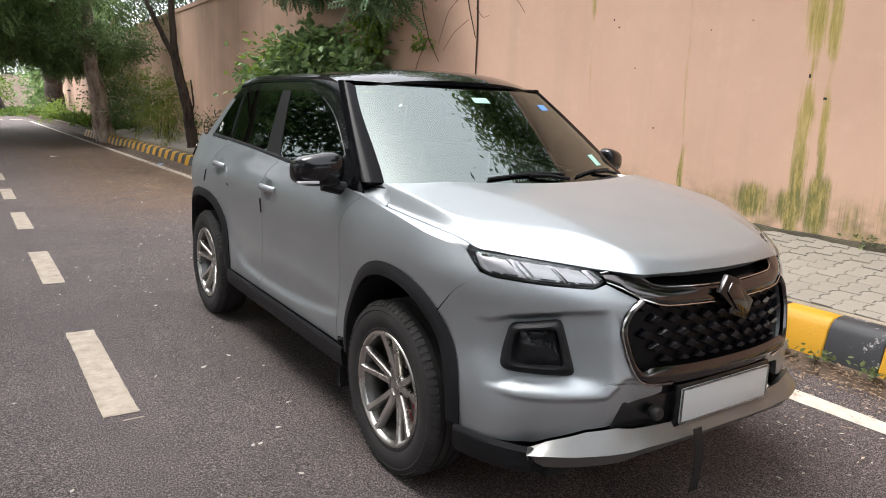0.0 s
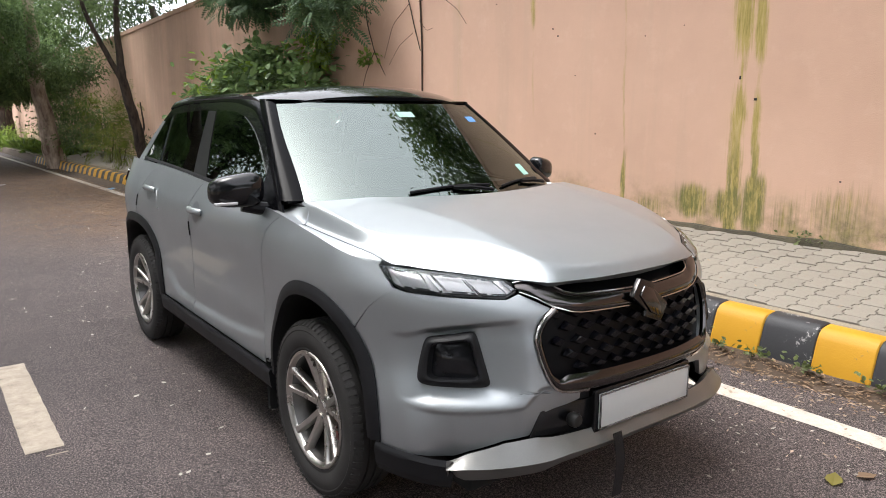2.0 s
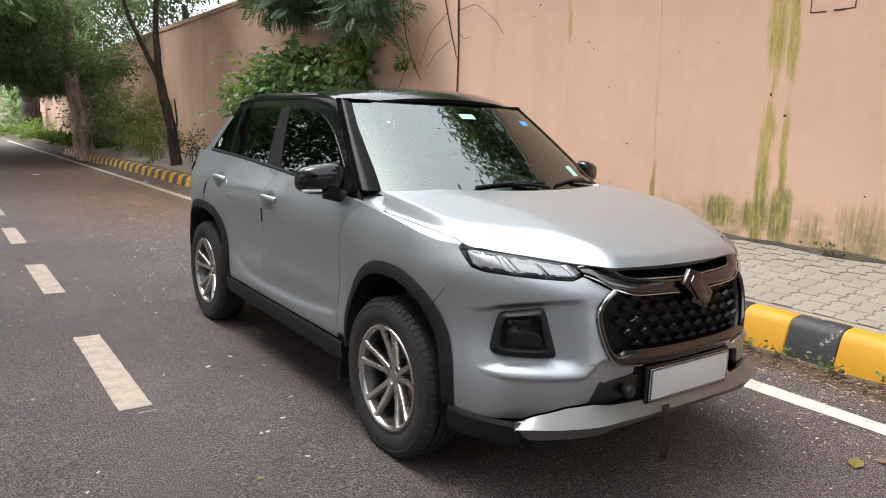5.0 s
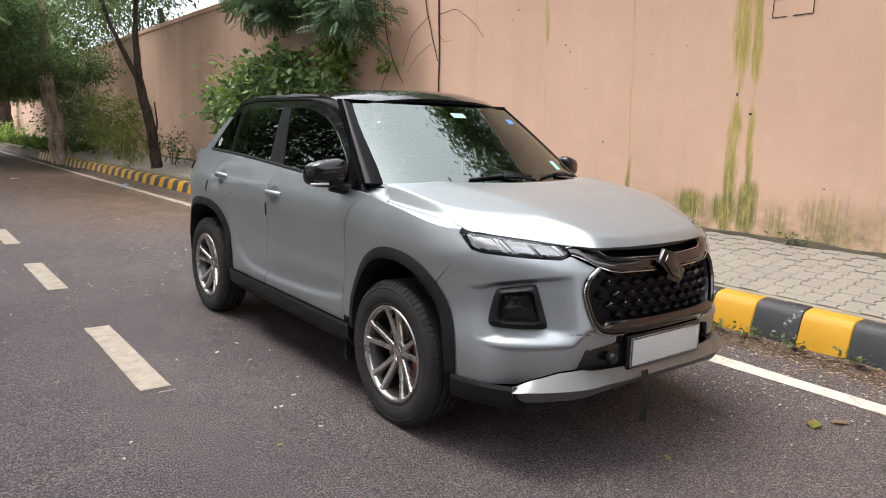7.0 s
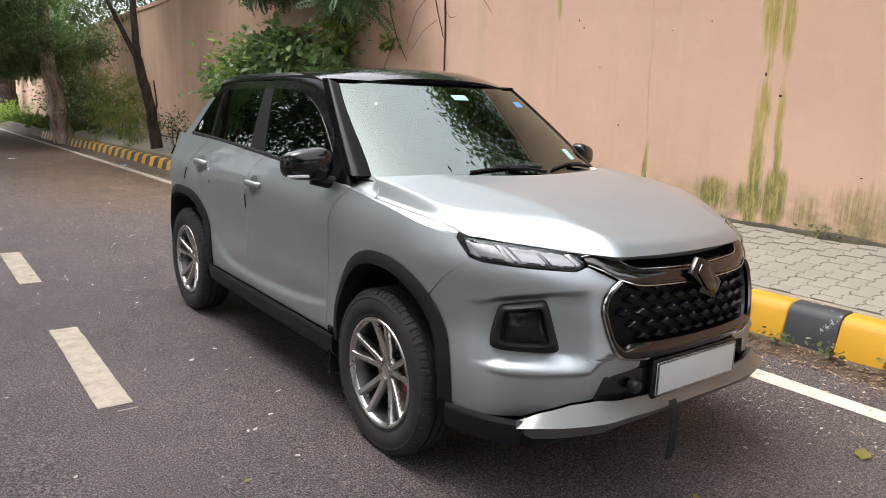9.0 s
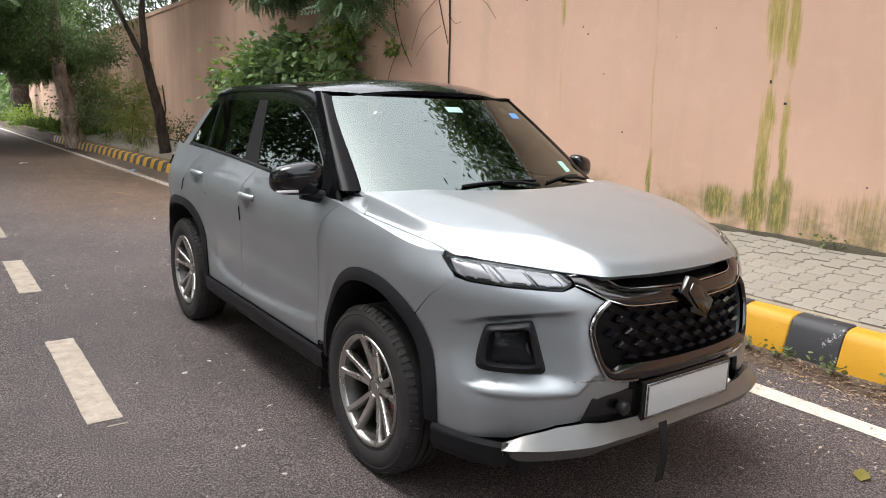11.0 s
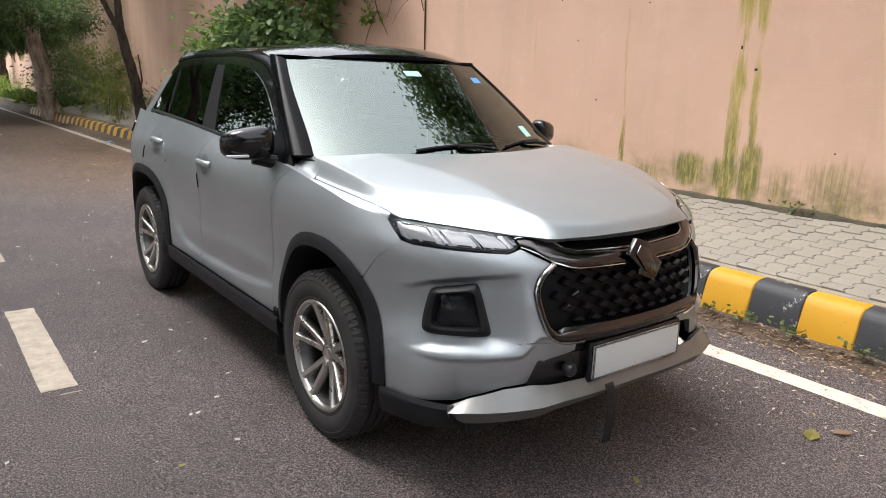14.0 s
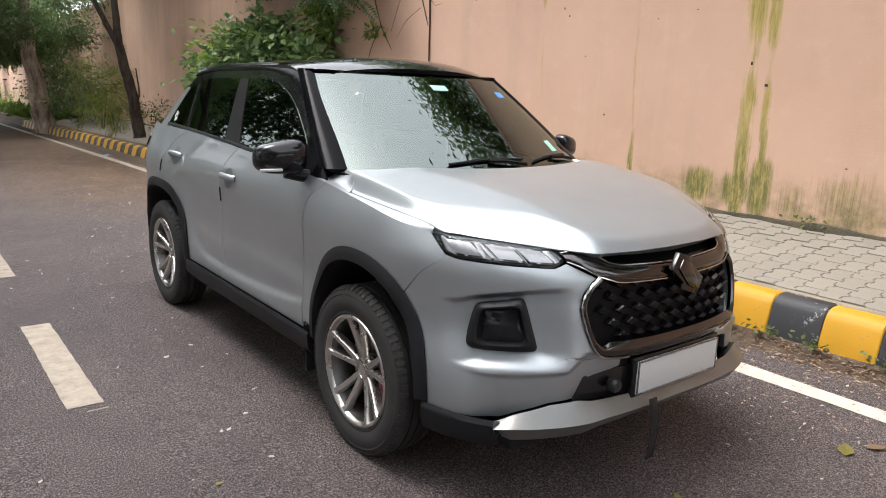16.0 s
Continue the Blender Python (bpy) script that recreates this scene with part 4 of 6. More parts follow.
        # the fender's raised foot, carrying the bonnet's flank on to the pillar
        def foot(u, v):
            k = max(0.0, (v - 0.40) / 0.60) ** 1.5
            y0 = 0.137 + 0.062 * max(0.0, v - 0.3) / 0.7
            y = y0 + (0.40 - y0) * u
            a = body(q_at_y(y, BELT(y) - GAP), BELT(y) - GAP)
            e = Vector((0.772 - 0.05 * u, y, hood_z(0.772, min(y, 0.3)) - 0.016 * soft((y - 0.19) / 0.05) + 0.07 * max(0, y - 0.3)))
            x = a.x + (e.x - a.x) * v
            flat = a.z + (SHUT_Z(y) - a.z) * min(1.0, v / 0.40)
            return Vector((x, y, flat + (e.z - SHUT_Z(y)) * k))
        P("fender_foot", patch(foot, 24, 24, sx, 0.02), M["paint"])

        # door handles, each over a flat disc of darker silver for the cup's shade
        for yh, zh in ((1.375, 0.985), (2.28, 1.027)):
            def cup(u, v, yh=yh, zh=zh):
                a, r = u * math.tau, v
                y, z = yh + 0.060 * r * math.cos(a), zh - 0.006 + 0.058 * r * math.sin(a)
                return body(q_at_y(y, z), z, 0.0015)
            pts = []
            for k in range(13):
                f = k / 12
                p = body(q_at_y(yh - 0.095 + 0.19 * f, zh), zh, 0.002 + 0.026 * math.sin(math.pi * f) ** 0.45)
                pts.append((p.x * sx, p.y, p.z))
            grip = tube(pts, 0.0125, 12)
            for v in grip.verts:
                v.co.z = zh + (v.co.z - zh) * 1.4
            h = P("door_handle", grip, M["paint"], "body-coloured door handle")
            P("handle_cup", patch(cup, 20, 3, sx, 0), M["cup"], parent=h)

        # rolled door edges along the shut lines
        for ys, za, zb in ((SEAM_DOORS, 0.45, 1.14), (SEAM_REAR, 0.87, 1.175), (SEAM_FENDER, 0.42, 1.075)):
            pts = []
            for k in range(40):
                z = za + (zb - za) * k / 39
                p = body(q_at_y(ys(z) - 0.0026, z), z, -0.0008)
                pts.append((p.x * sx, p.y, p.z))
            P("door_edge", tube(pts, 0.0022, 6), M["paint"])

        # rubber guards clipped over the door edges
        for ys, za, zb in ((SEAM_DOORS, 0.835, 0.915), (SEAM_REAR, 0.895, 0.975)):
            def guard(u, v, ys=ys, za=za, zb=zb):
                z = za + (zb - za) * v
                y = ys(z) - 0.012 + 0.011 * u
                return body(q_at_y(y, z), z, 0.003 + 0.003 * math.sin(math.pi * u))
            P("edge_guard", patch(guard, 4, 10, sx, 0.006), M["plastic"], "black rubber door edge guard")

        # mirror
        mir = bmesh.new()
        bmesh.ops.create_uvsphere(mir, u_segments=28, v_segments=18, radius=1)
        for v in mir.verts:
            c = v.co.copy()
            k = (abs(c.x) ** 3.2 + abs(c.y) ** 3.2 + abs(c.z) ** 3.2) ** (-1 / 3.2)
            c *= k
            v.co = Vector((sx * ((0.968 if sx < 0 else 0.905) + (0.112 if sx < 0 else 0.085) * c.x), (0.535 if sx < 0 else 0.56) + 0.075 * c.y * (1 if c.y < 0 else 0.6) + 0.05 * c.x * 0.5, (1.176 if sx < 0 else 1.19) + (0.074 if sx < 0 else 0.064) * c.z * (1 - 0.14 * c.x) - 0.008 * c.x))
        bmesh.ops.recalc_face_normals(mir, faces=mir.faces)
        mo = P("wing_mirror", mir, M["gloss_black"], "gloss black wing mirror")
        if sx < 0:
            P("turn_signal", block(-1.085, -0.985, 0.460, 0.484, 1.120, 1.133, 0.004), M["drl"], "clear turn signal strip", parent=mo)
        P("mirror_foot", tube([(sx * 0.80, 0.50, 1.085), (sx * 0.87, 0.52, 1.092), (sx * 0.94, 0.535, 1.11)], 0.03, 10), M["plastic"], parent=mo)

    # --- whole-width parts ---
    def hood(u, v):
        s, sg = abs(2 * u - 1), (1 if u >= 0.5 else -1)
        ex, ey, ez = RIM_X(s), RIM_Y(s), RIM_Z(s)
        bx = 0.772 * s ** 0.9
        by = hood_back(bx) - 0.012
        length = math.hypot(bx - ex, by - ey)
        near = min(ROLL_IN(s), 0.75 * length)
        d = near * (v / 0.5) if v < 0.5 else near + (length - near) * (v - 0.5) / 0.5
        x, y = ex + (bx - ex) * d / length, ey + (by - ey) * d / length
        front = hood_z(x, y) - (hood_z(ex, ey) - ez) * max(0.0, 1 - d / near) ** 2
        top = hood_z(x, y)
        low = min(top, SHUT_Z(y) + 0.06 * max(0.0, SHUT_X(y) - x))
        k = soft((s - 0.58) / 0.10)
        return Vector((x * sg, y, front * (1 - k) + k * (low + (top - low) * flank(x, y))))
    P("hood", patch(hood, 180, 76, 1, 0.03), M["paint"], "silver bonnet with raised shoulders", sharp=50)

    def cowl(u, v):
        x = (2 * u - 1) * 0.765
        y0, y1 = hood_back(x) - 0.03, hood_back(x) + 0.16
        y = y0 + (y1 - y0) * v
        return Vector((x, y, hood_z(x, hood_back(x)) - 0.030 + 0.012 * v))
    P("cowl", patch(cowl, 30, 6, 1, 0.02), M["plastic"])

    def screen(u, v):
        z = 1.12 + 0.460 * v
        x = (2 * u - 1) * screen_half(z)
        return Vector((x, screen_y(x, z), z))
    P("windscreen", patch(screen, 30, 20, 1, 0.006), M["glass_front"], "raked windscreen reflecting sky and leaves")

    def header(u, v):
        top = roof(u, 0.004)
        z = 1.574
        x = top.x * 0.985
        low = Vector((x, screen_y(x, z) - 0.004, z))
        return low.lerp(top, v) + Vector((0, -0.004, 0.002)) * (1 - v)
    def roof(u, v):
        y = 0.0
        s = 2 * u - 1
        x = s * 0.655
        y0 = screen_y(x * 0.93, 1.578) - 0.01
        y = y0 + (2.69 - 0.20 * abs(s) ** 3 - y0) * v
        hw = 0.645 - 0.035 * max(0, y - 1.9) ** 2
        x = s * hw
        edge_y = max(0, 1 - (y - y0) / 0.25)
        return Vector((x, y, roof_z(x, y) - 0.055 * edge_y ** 2))
    P("roof", patch(roof, 48, 60, 1, 0.03), M["roof"], "gloss black roof")
    P("screen_header", patch(header, 30, 4, 1, 0.01), M["pillar"])

    # black printed border behind the glass
    def border(u0, u1, z0, z1):
        def fn(u, v):
            z = z0(u) + (z1(u) - z0(u)) * v
            x = (2 * (u0 + (u1 - u0) * u) - 1) * (screen_half(z) - 0.002)
            return Vector((x, screen_y(x, z) + 0.007, z))
        P("screen_border", patch(fn, 24, 10, 1, 0.001), M["lamp_black"])
    flat = lambda z: (lambda u: z)
    border(0.0, 1.0, flat(1.12), lambda u: 1.178 + 0.012 * abs(2 * u - 1) ** 6)
    border(0.0, 1.0, flat(1.560), flat(1.578))
    border(0.0, 0.024, flat(1.178), flat(1.560))
    border(0.976, 1.0, flat(1.178), flat(1.560))

    def rear_glass(u, v):
        z = 1.15 + 0.38 * v
        hw = glass_half(z, 2.8) - 0.03
        x = (2 * u - 1) * hw
        return Vector((x, 3.05 - 0.95 * (z - 1.15) - 0.2 * x * x, z))
    P("rear_window", patch(rear_glass, 16, 10, 1, 0.006), M["glass"])

    # black slot under the bonnet, bars, grille
    def bar(z0, z1, off, hw, bulge):
        def fn(u, v):
            s = 2 * u - 1
            x = abs(s) * hw
            z = z0 + (z1 - z0) * v
            p = body(q_at_x(x, z), z, off + bulge * math.sin(math.pi * v))
            return Vector((p.x if s >= 0 else -p.x, p.y, p.z))
        return patch(fn, 40, 6, 1, 0.03)
    P("upper_slot", bar(0.875, 0.945, -0.03, 0.45, 0.0), M["lamp_black"])
    grille = P("grille", bar(0.60, 0.86, -0.022, 0.452, 0.0), M["grille"], "black grille with faceted chips")
    CW = 0.084
    for row in range(5):
        z = 0.652 + 0.047 * row
        for col in range(-6, 7):
            x = (col + (0.5 if row % 2 else 0)) * CW * 0.93
            lim = np.interp(z, [0.62, 0.765, 0.85], [0.36, 0.425, 0.40])
            if abs(x) > lim:
                continue
            p = body(q_at_x(abs(x), z), z, -0.018)
            p.x = math.copysign(p.x, x)
            tx = 0.35 * p.x
            bm = bmesh.new()
            quadv = [(-0.032, -0.004), (0.004, -0.021), (0.030, 0.003), (-0.006, 0.021)]
            base = [bm.verts.new(p + Vector((a, tx * a, b))) for a, b in quadv]
            mid = [bm.verts.new(p + Vector((a * 0.72, tx * a - 0.016 - (0.010 if k in (2, 3) else 0), b * 0.72))) for k, (a, b) in enumerate(quadv)]
            for k in range(4):
                bm.faces.new([base[k], base[(k + 1) % 4], mid[(k + 1) % 4], mid[k]])
            bm.faces.new(mid)
            bmesh.ops.recalc_face_normals(bm, faces=bm.faces)
            P("grille_chip", bm, M["chip"], parent=grille, sharp=10)

    # emblem: a plain angular lozenge
    em = P("emblem", prism([(-0.095, 0.025), (-0.04, 0.083), (0.037, 0.058), (0.030, 0.036), (0.095, -0.023), (0.04, -0.083), (-0.045, -0.052), (-0.032, -0.030)], 0.022, "y",
           lambda a, b, d: Vector((a - 0.006, -0.945 - d + 0.22 * b, 0.848 + b)), 0.005), M["emblem"], "plain dark chrome lozenge emblem")
    P("emblem_face", prism([(-0.030, 0.058), (0.012, 0.044), (0.048, -0.030), (0.030, -0.058), (-0.012, -0.040), (-0.060, 0.026)], 0.008, "y",
      lambda a, b, d: Vector((a - 0.006, -0.966 - d + 0.22 * b, 0.848 + b)), 0.003), M["chrome_dark"], parent=em)

    # lower centre panel, skid plate, tow pocket
    P("lower_panel", bar(0.385, 0.60, -0.03, 0.36, 0.0), M["plastic"])

    def skid(u, v):
        """A folded plate: a bright upper face, a sharp fold and a face turned under."""
        s = 2 * u - 1
        x = abs(s) * 0.748
        top = float(np.interp(x, [0, 0.32, 0.44, 0.50, 0.60, 0.70, 0.748], [0.412, 0.416, 0.418, 0.428, 0.420, 0.386, 0.352]))
        mid = float(np.interp(x, [0, 0.38, 0.47, 0.60, 0.70, 0.748], [0.366, 0.362, 0.352, 0.350, 0.346, 0.338]))
        low = float(np.interp(x, [0, 0.25, 0.40, 0.47, 0.60, 0.72, 0.748], [0.328, 0.326, 0.316, 0.300, 0.296, 0.288, 0.334]))
        if v < 0.4:
            z, off = low + (mid - low) * v / 0.4, 0.010 + 0.030 * v / 0.4
        else:
            z, off = mid + (top - mid) * (v - 0.4) / 0.6, 0.040 - 0.042 * (v - 0.4) / 0.6
        p = body(q_at_x(x, z), z, off)
        return Vector((p.x if s >= 0 else -p.x, p.y, z))
    P("skid_plate", patch(skid, 72, 20, 1, 0.03), M["skid"], "satin silver skid plate", sharp=20)
    pocket = P("tow_pocket", prism([(-0.50, 0.415), (-0.225, 0.405), (-0.225, 0.52), (-0.345, 0.522), (-0.465, 0.508)], 0.012, "y", lambda a, b, d: Vector((a, -0.915 - d + 0.22 * max(0, -a - 0.25), b)), 0.003), M["lamp_black"])
    bm = lathe([(0.001, -0.012), (0.020, -0.010), (0.026, 0.0), (0.026, 0.02), (0.020, 0.03)], 20)
    bmesh.ops.rotate(bm, verts=bm.verts, matrix=Matrix.Rotation(radians(90), 3, "Z"))
    bmesh.ops.translate(bm, verts=bm.verts, vec=(-0.352, -0.945, 0.468))
    P("sensor_lamp", bm, M["sensor"], "round clear sensor lamp", parent=pocket)

    plate = P("plate_holder", block(-0.262, 0.282, -0.95, -0.915, 0.396, 0.556, 0.006), M["lamp_black"], "black plate holder")
    P("number_plate", block(-0.248, 0.268, -0.96, -0.951, 0.410, 0.542, 0.004), M["plate"], "blank white number plate", parent=plate)
    rim = bmesh.new()
    for a in ((-0.248, 0.268, 0.536, 0.542), (-0.248, 0.268, 0.410, 0.416), (-0.248, -0.242, 0.416, 0.536), (0.262, 0.268, 0.416, 0.536)):
        block(a[0], a[1], -0.963, -0.958, a[2], a[3], 0.001, rim)
    P("plate_rim", rim, M["reflector"], parent=plate)

    # hanging strap
    def strap(u, v):
        return Vector((-0.225 + 0.045 * u + 0.012 * math.sin(3 * v), -1.004 - 0.012 * v - 0.006 * math.sin(4 * v), 0.405 - 0.24 * v))
    P("strap", patch(strap, 3, 12, 1, 0.003), M["lamp_black"], "black fabric strap hanging from the bumper")

    # wipers
    for x0, x1 in ((-0.30, 0.16), (0.24, 0.60)):
        pts = []
        for k in range(9):
            x = x0 + (x1 - x0) * k / 8
            z = 1.158 + 0.010 * math.sin(math.pi * k / 8) + 0.012 * k / 8
            pts.append((x, screen_y(x, z) - 0.016, z))
        wp = P("wiper", tube(pts, 0.007, 6), M["plastic"])
        xm = (x0 + x1) / 2
        P("wiper_arm", tube([(xm + 0.22, screen_y(xm + 0.22, 1.15) - 0.03, 1.150), (xm + 0.1, screen_y(xm + 0.1, 1.165) - 0.03, 1.168), (xm, screen_y(xm, 1.17) - 0.022, 1.17)], 0.009, 6), M["plastic"], parent=wp)

    # stickers inside the windscreen
    def sticker(x, z, w, h, m, name, label):
        def fn(u, v):
            xx, zz = x + (u - 0.5) * w, z + (v - 0.5) * h
            return Vector((xx, screen_y(xx, zz) - 0.0035, zz))
        P(name, patch(fn, 4, 3, 1, 0.001), m, label)
    sticker(0.02, 1.505, 0.10, 0.026, M["st_white"], "sticker", "pale green windscreen tag")
    sticker(0.50, 1.478, 0.075, 0.028, M["st_blue"], "sticker", "blue windscreen sticker")
    sticker(0.55, 1.215, 0.06, 0.05, M["st_green"], "sticker", "small green and white sticker")

    # cabin
    seat = M["seat"]
    P("dashboard", block(-0.68, 0.68, 0.34, 0.80, 0.92, 1.09, 0.05), seat, "dark dashboard")
    for x in (-0.36, 0.36):
        for y in (1.28, 2.15):
            P("cabin_seat", block(x - 0.24, x + 0.24, y, y + 0.14, 0.72, 1.22, 0.05), seat, "dark cabin seat")
            P("head_rest", block(x - 0.13, x + 0.13, y + 0.04, y + 0.13, 1.24, 1.40, 0.04), seat)
    ring = [(-0.36 + 0.18 * math.cos(k * math.tau / 24), 0.93 - 0.06 * math.sin(k * math.tau / 24), 1.05 + 0.17 * math.sin(k * math.tau / 24)) for k in range(25)]
    P("steering_wheel", tube(ring, 0.015, 8), seat, "dark steering wheel")
    P("cabin_mirror", block(-0.12, 0.12, 0.80, 0.83, 1.43, 1.49, 0.012), seat)

    build_wheels(car, M)
    return car


def build_wheels(car, M):
    R, W = 0.345, 0.21
    for which, y in (("front", 0.0), ("rear", 2.6)):
        for sx in (-1, 1):
            w = new("wheel")
            w.parent = car
            w.location = (sx * 0.797, y, 0.318 - 0.006 * (which == "rear"))
            w.scale = (1.0, 1.062, 1.062)
            tagged(w, "alloy wheel with a black tyre")
            fl = lambda bm: (bmesh.ops.scale(bm, verts=bm.verts, vec=(sx, 1, 1)), bmesh.ops.recalc_face_normals(bm, faces=bm.faces), bm)[2]
            # tyre, profile from inner bead over the tread to the outer bead
            prof = [(0.225, -0.085), (0.25, -0.10), (0.29, -0.107), (0.32, -0.102), (0.338, -0.088), (R, -0.07), (R, -0.045), (0.336, -0.043), (0.336, -0.035), (R, -0.033), (R + 0.001, -0.004), (0.336, -0.003),
                    (0.336, 0.005), (R + 0.001, 0.006), (R, 0.034), (0.336, 0.036), (0.336, 0.044), (R, 0.046), (R - 0.001, 0.07), (0.340, 0.082), (0.333, 0.092), (0.318, 0.101), (0.312, 0.1035), (0.308, 0.1015), (0.29, 0.107), (0.27, 0.106), (0.255, 0.102), (0.248, 0.099), (0.244, 0.097), (0.236, 0.098), (0.228, 0.093), (0.222, 0.082)]
            tyre = part("tyre", fl(lathe(prof, 96)), M["rubber"], w, "black treaded tyre", 30)
            # shoulder lugs
            lug = bmesh.new()
            for k in range(72):
                a = k * math.tau / 72
                vs = []
                for rr, xx, da in ((0.3445, 0.066, 0), (0.3445, 0.066, 0.055), (0.328, 0.0965, 0.055), (0.328, 0.0965, 0), (0.349, 0.069, 0.004), (0.349, 0.069, 0.051), (0.331, 0.1005, 0.051), (0.331, 0.1005, 0.004)):
                    vs.append(lug.verts.new((xx, rr * math.cos(a + da), rr * math.sin(a + da))))
                for f in ((4, 5, 6, 7), (0, 1, 5, 4), (1, 2, 6, 5), (2, 3, 7, 6), (3, 0, 4, 7)):
                    lug.faces.new([vs[i] for i in f])
            part("tread", fl(lug), M["rubber"], tyre, sharp=20)
            # rim barrel and lip
            rim = part("rim", fl(lathe([(0.226, 0.086), (0.231, 0.094), (0.228, 0.099), (0.220, 0.099), (0.213, 0.092), (0.209, 0.080)], 72)), M["alloy"], w, "silver alloy rim", 40)
            part("rim_barrel", fl(lathe([(0.2095, 0.080), (0.205, 0.06), (0.197, 0.03), (0.195, -0.03), (0.205, -0.08)], 60)), M["alloy_dark"], rim, "dark inner rim barrel", 40)
            # five pairs of spokes
            for k in range(5):
                for d in (-1, 1):
                    base = k * math.tau / 5 + 0.297
                    bm = bmesh.new()
                    rows = []
                    for i in range(8):
                        f = i / 7
                        wide = 0.008 + 0.040 * f
                        r = math.hypot(0.042 + 0.174 * f, wide)
                        ang = base + d * math.atan2(wide, 0.042 + 0.174 * f)
                        x = 0.048 + 0.044 * f ** 1.3
                        hw = (0.0165 - 0.004 * f) if f < 0.85 else 0.0131 + 0.008 * (f - 0.85) / 0.15
                        t = Vector((0, -math.sin(ang), math.cos(ang)))
                        c = Vector((x, r * math.cos(ang), r * math.sin(ang)))
                        rows.append([bm.verts.new(c + t * a * hw + Vector((b, 0, 0))) for a, b in ((-1.0, -0.03), (-0.95, -0.004), (-0.65, 0.004), (0.65, 0.004), (0.95, -0.004), (1.0, -0.03))])
                    for r0, r1 in zip(rows, rows[1:]):
                        for j in range(6):
                            bm.faces.new([r0[j], r0[(j + 1) % 6], r1[(j + 1) % 6], r1[j]])
                    bm.faces.new(rows[0])
                    bm.faces.new(rows[-1])
                    part("spoke", fl(bm), M["alloy"], rim, "", 30)
            part("hub", fl(lathe([(0.001, 0.052), (0.024, 0.052), (0.028, 0.048), (0.030, 0.050), (0.052, 0.046), (0.062, 0.03), (0.066, -0.02)], 40)), M["alloy"], rim, "", 30)
            for k in range(5):
                part("wheel_nut", fl(nut(k)), M["steel"], rim)
            part("brake_disc", fl(lathe([(0.05, -0.005), (0.06, 0.0), (0.15, 0.0), (0.15, -0.02), (0.06, -0.022)], 48)), M["steel"], w, "grey steel brake disc", 30)
            cal = bmesh.new()
            a_r, rows = (0.105, 0.163), []
            for i in range(9):
                ang = math.pi - 0.45 + 0.9 * i / 8
                rows.append([cal.verts.new((x, r * math.cos(ang), r * math.sin(ang))) for r, x in ((a_r[0], 0.004), (a_r[0], 0.03), (a_r[1], 0.032), (a_r[1] + 0.006, 0.0))])
            for r0, r1 in zip(rows, rows[1:]):
                for j in range(4):
                    cal.faces.new([r0[j], r0[(j + 1) % 4], r1[(j + 1) % 4], r1[j]])
            cal.faces.new(rows[0])
            cal.faces.new(rows[-1])
            part("brake_caliper", fl(cal), M["caliper"], w, "red brake caliper", 30)
            # dark back of the wheel
            part("wheel_backing", fl(lathe([(0.001, -0.05), (0.19, -0.055), (0.20, -0.09)], 40)), M["liner"], w)


def nut(k):
    a = k * math.tau / 5 + 0.297 + math.pi / 5
    bm = lathe([(0.001, 0.012), (0.007, 0.012), (0.009, 0.006), (0.009, -0.02)], 6)
    bmesh.ops.translate(bm, verts=bm.verts, vec=(0.04, 0.042 * math.cos(a), 0.042 * math.sin(a)))
    return bm


# ---- setting ----
def fall(y):
    """The road falls gently beyond the car."""
    return -0.0155 * max(0.0, y - 2.0) if y < 70 else -1.054


def camber(x):
    """The asphalt's gentle crown under the lane dashes."""
    c = lambda t: min(1.0, max(0.0, t))
    return -0.042 * c((x + 1.6) / 0.75) - 0.022 * c((-1.85 - x) / 2.0)


def structure(name, bm, material, label, sharp=30):
    me = bpy.data.meshes.new(name)
    bm.to_mesh(me)
    bm.free()
    me.materials.append(material)
    me.polygons.foreach_set("use_smooth", [True] * len(me.polygons))
    me.set_sharp_from_angle(angle=radians(sharp))
    return tagged(new(name, me), label, kind="structure")


def strip(section, ys, bm=None):
    """A section (pairs x, z) carried along y, over the fall of the road."""
    bm = bm or bmesh.new()
    rows = [[bm.verts.new((x, y, z + fall(y))) for x, z in section] for y in ys]
    for a, b in zip(rows, rows[1:]):
        for k in range(len(section) - 1):
            bm.faces.new([a[k], a[k + 1], b[k + 1], b[k]])
    bmesh.ops.recalc_face_normals(bm, faces=bm.faces)
    return bm


YS = [-400, -60, -20, -8, 0, 2, 6, 12, 20, 30, 45, 60, 70, 120, 400]
ground = structure("ground", strip([(-400, -0.06), (-60, -0.06), (-5.6, -0.06), (2.1, -0.06), (4.2, -0.06), (60, -0.06), (400, -0.06)], YS), M["soil"], "bare brown soil beside the road")
for f in ground.data.polygons:
    if f.normal.z < 0:
        ground.data.flip_normals()
        break
rng = random.Random(4)
road_bm = bmesh.new()
ys = [-60, -20, -8, -4] + [-3 + 0.5 * i for i in range(60)] + [30, 40, 50, 62]
xs = [-5.5, -4.6, -3.85, -1.85, -1.6, -0.85, -0.8, 0, 1, 2.0, 2.12]
rows = [[road_bm.verts.new((x, y, fall(y) + camber(x))) for x in xs] for y in ys]
for a, b in zip(rows, rows[1:]):
    for k in range(len(xs) - 1):
        road_bm.faces.new([a[k], a[k + 1], b[k + 1], b[k]])
road = structure("road", road_bm, M["asphalt"], "grey worn asphalt road with fine grit")


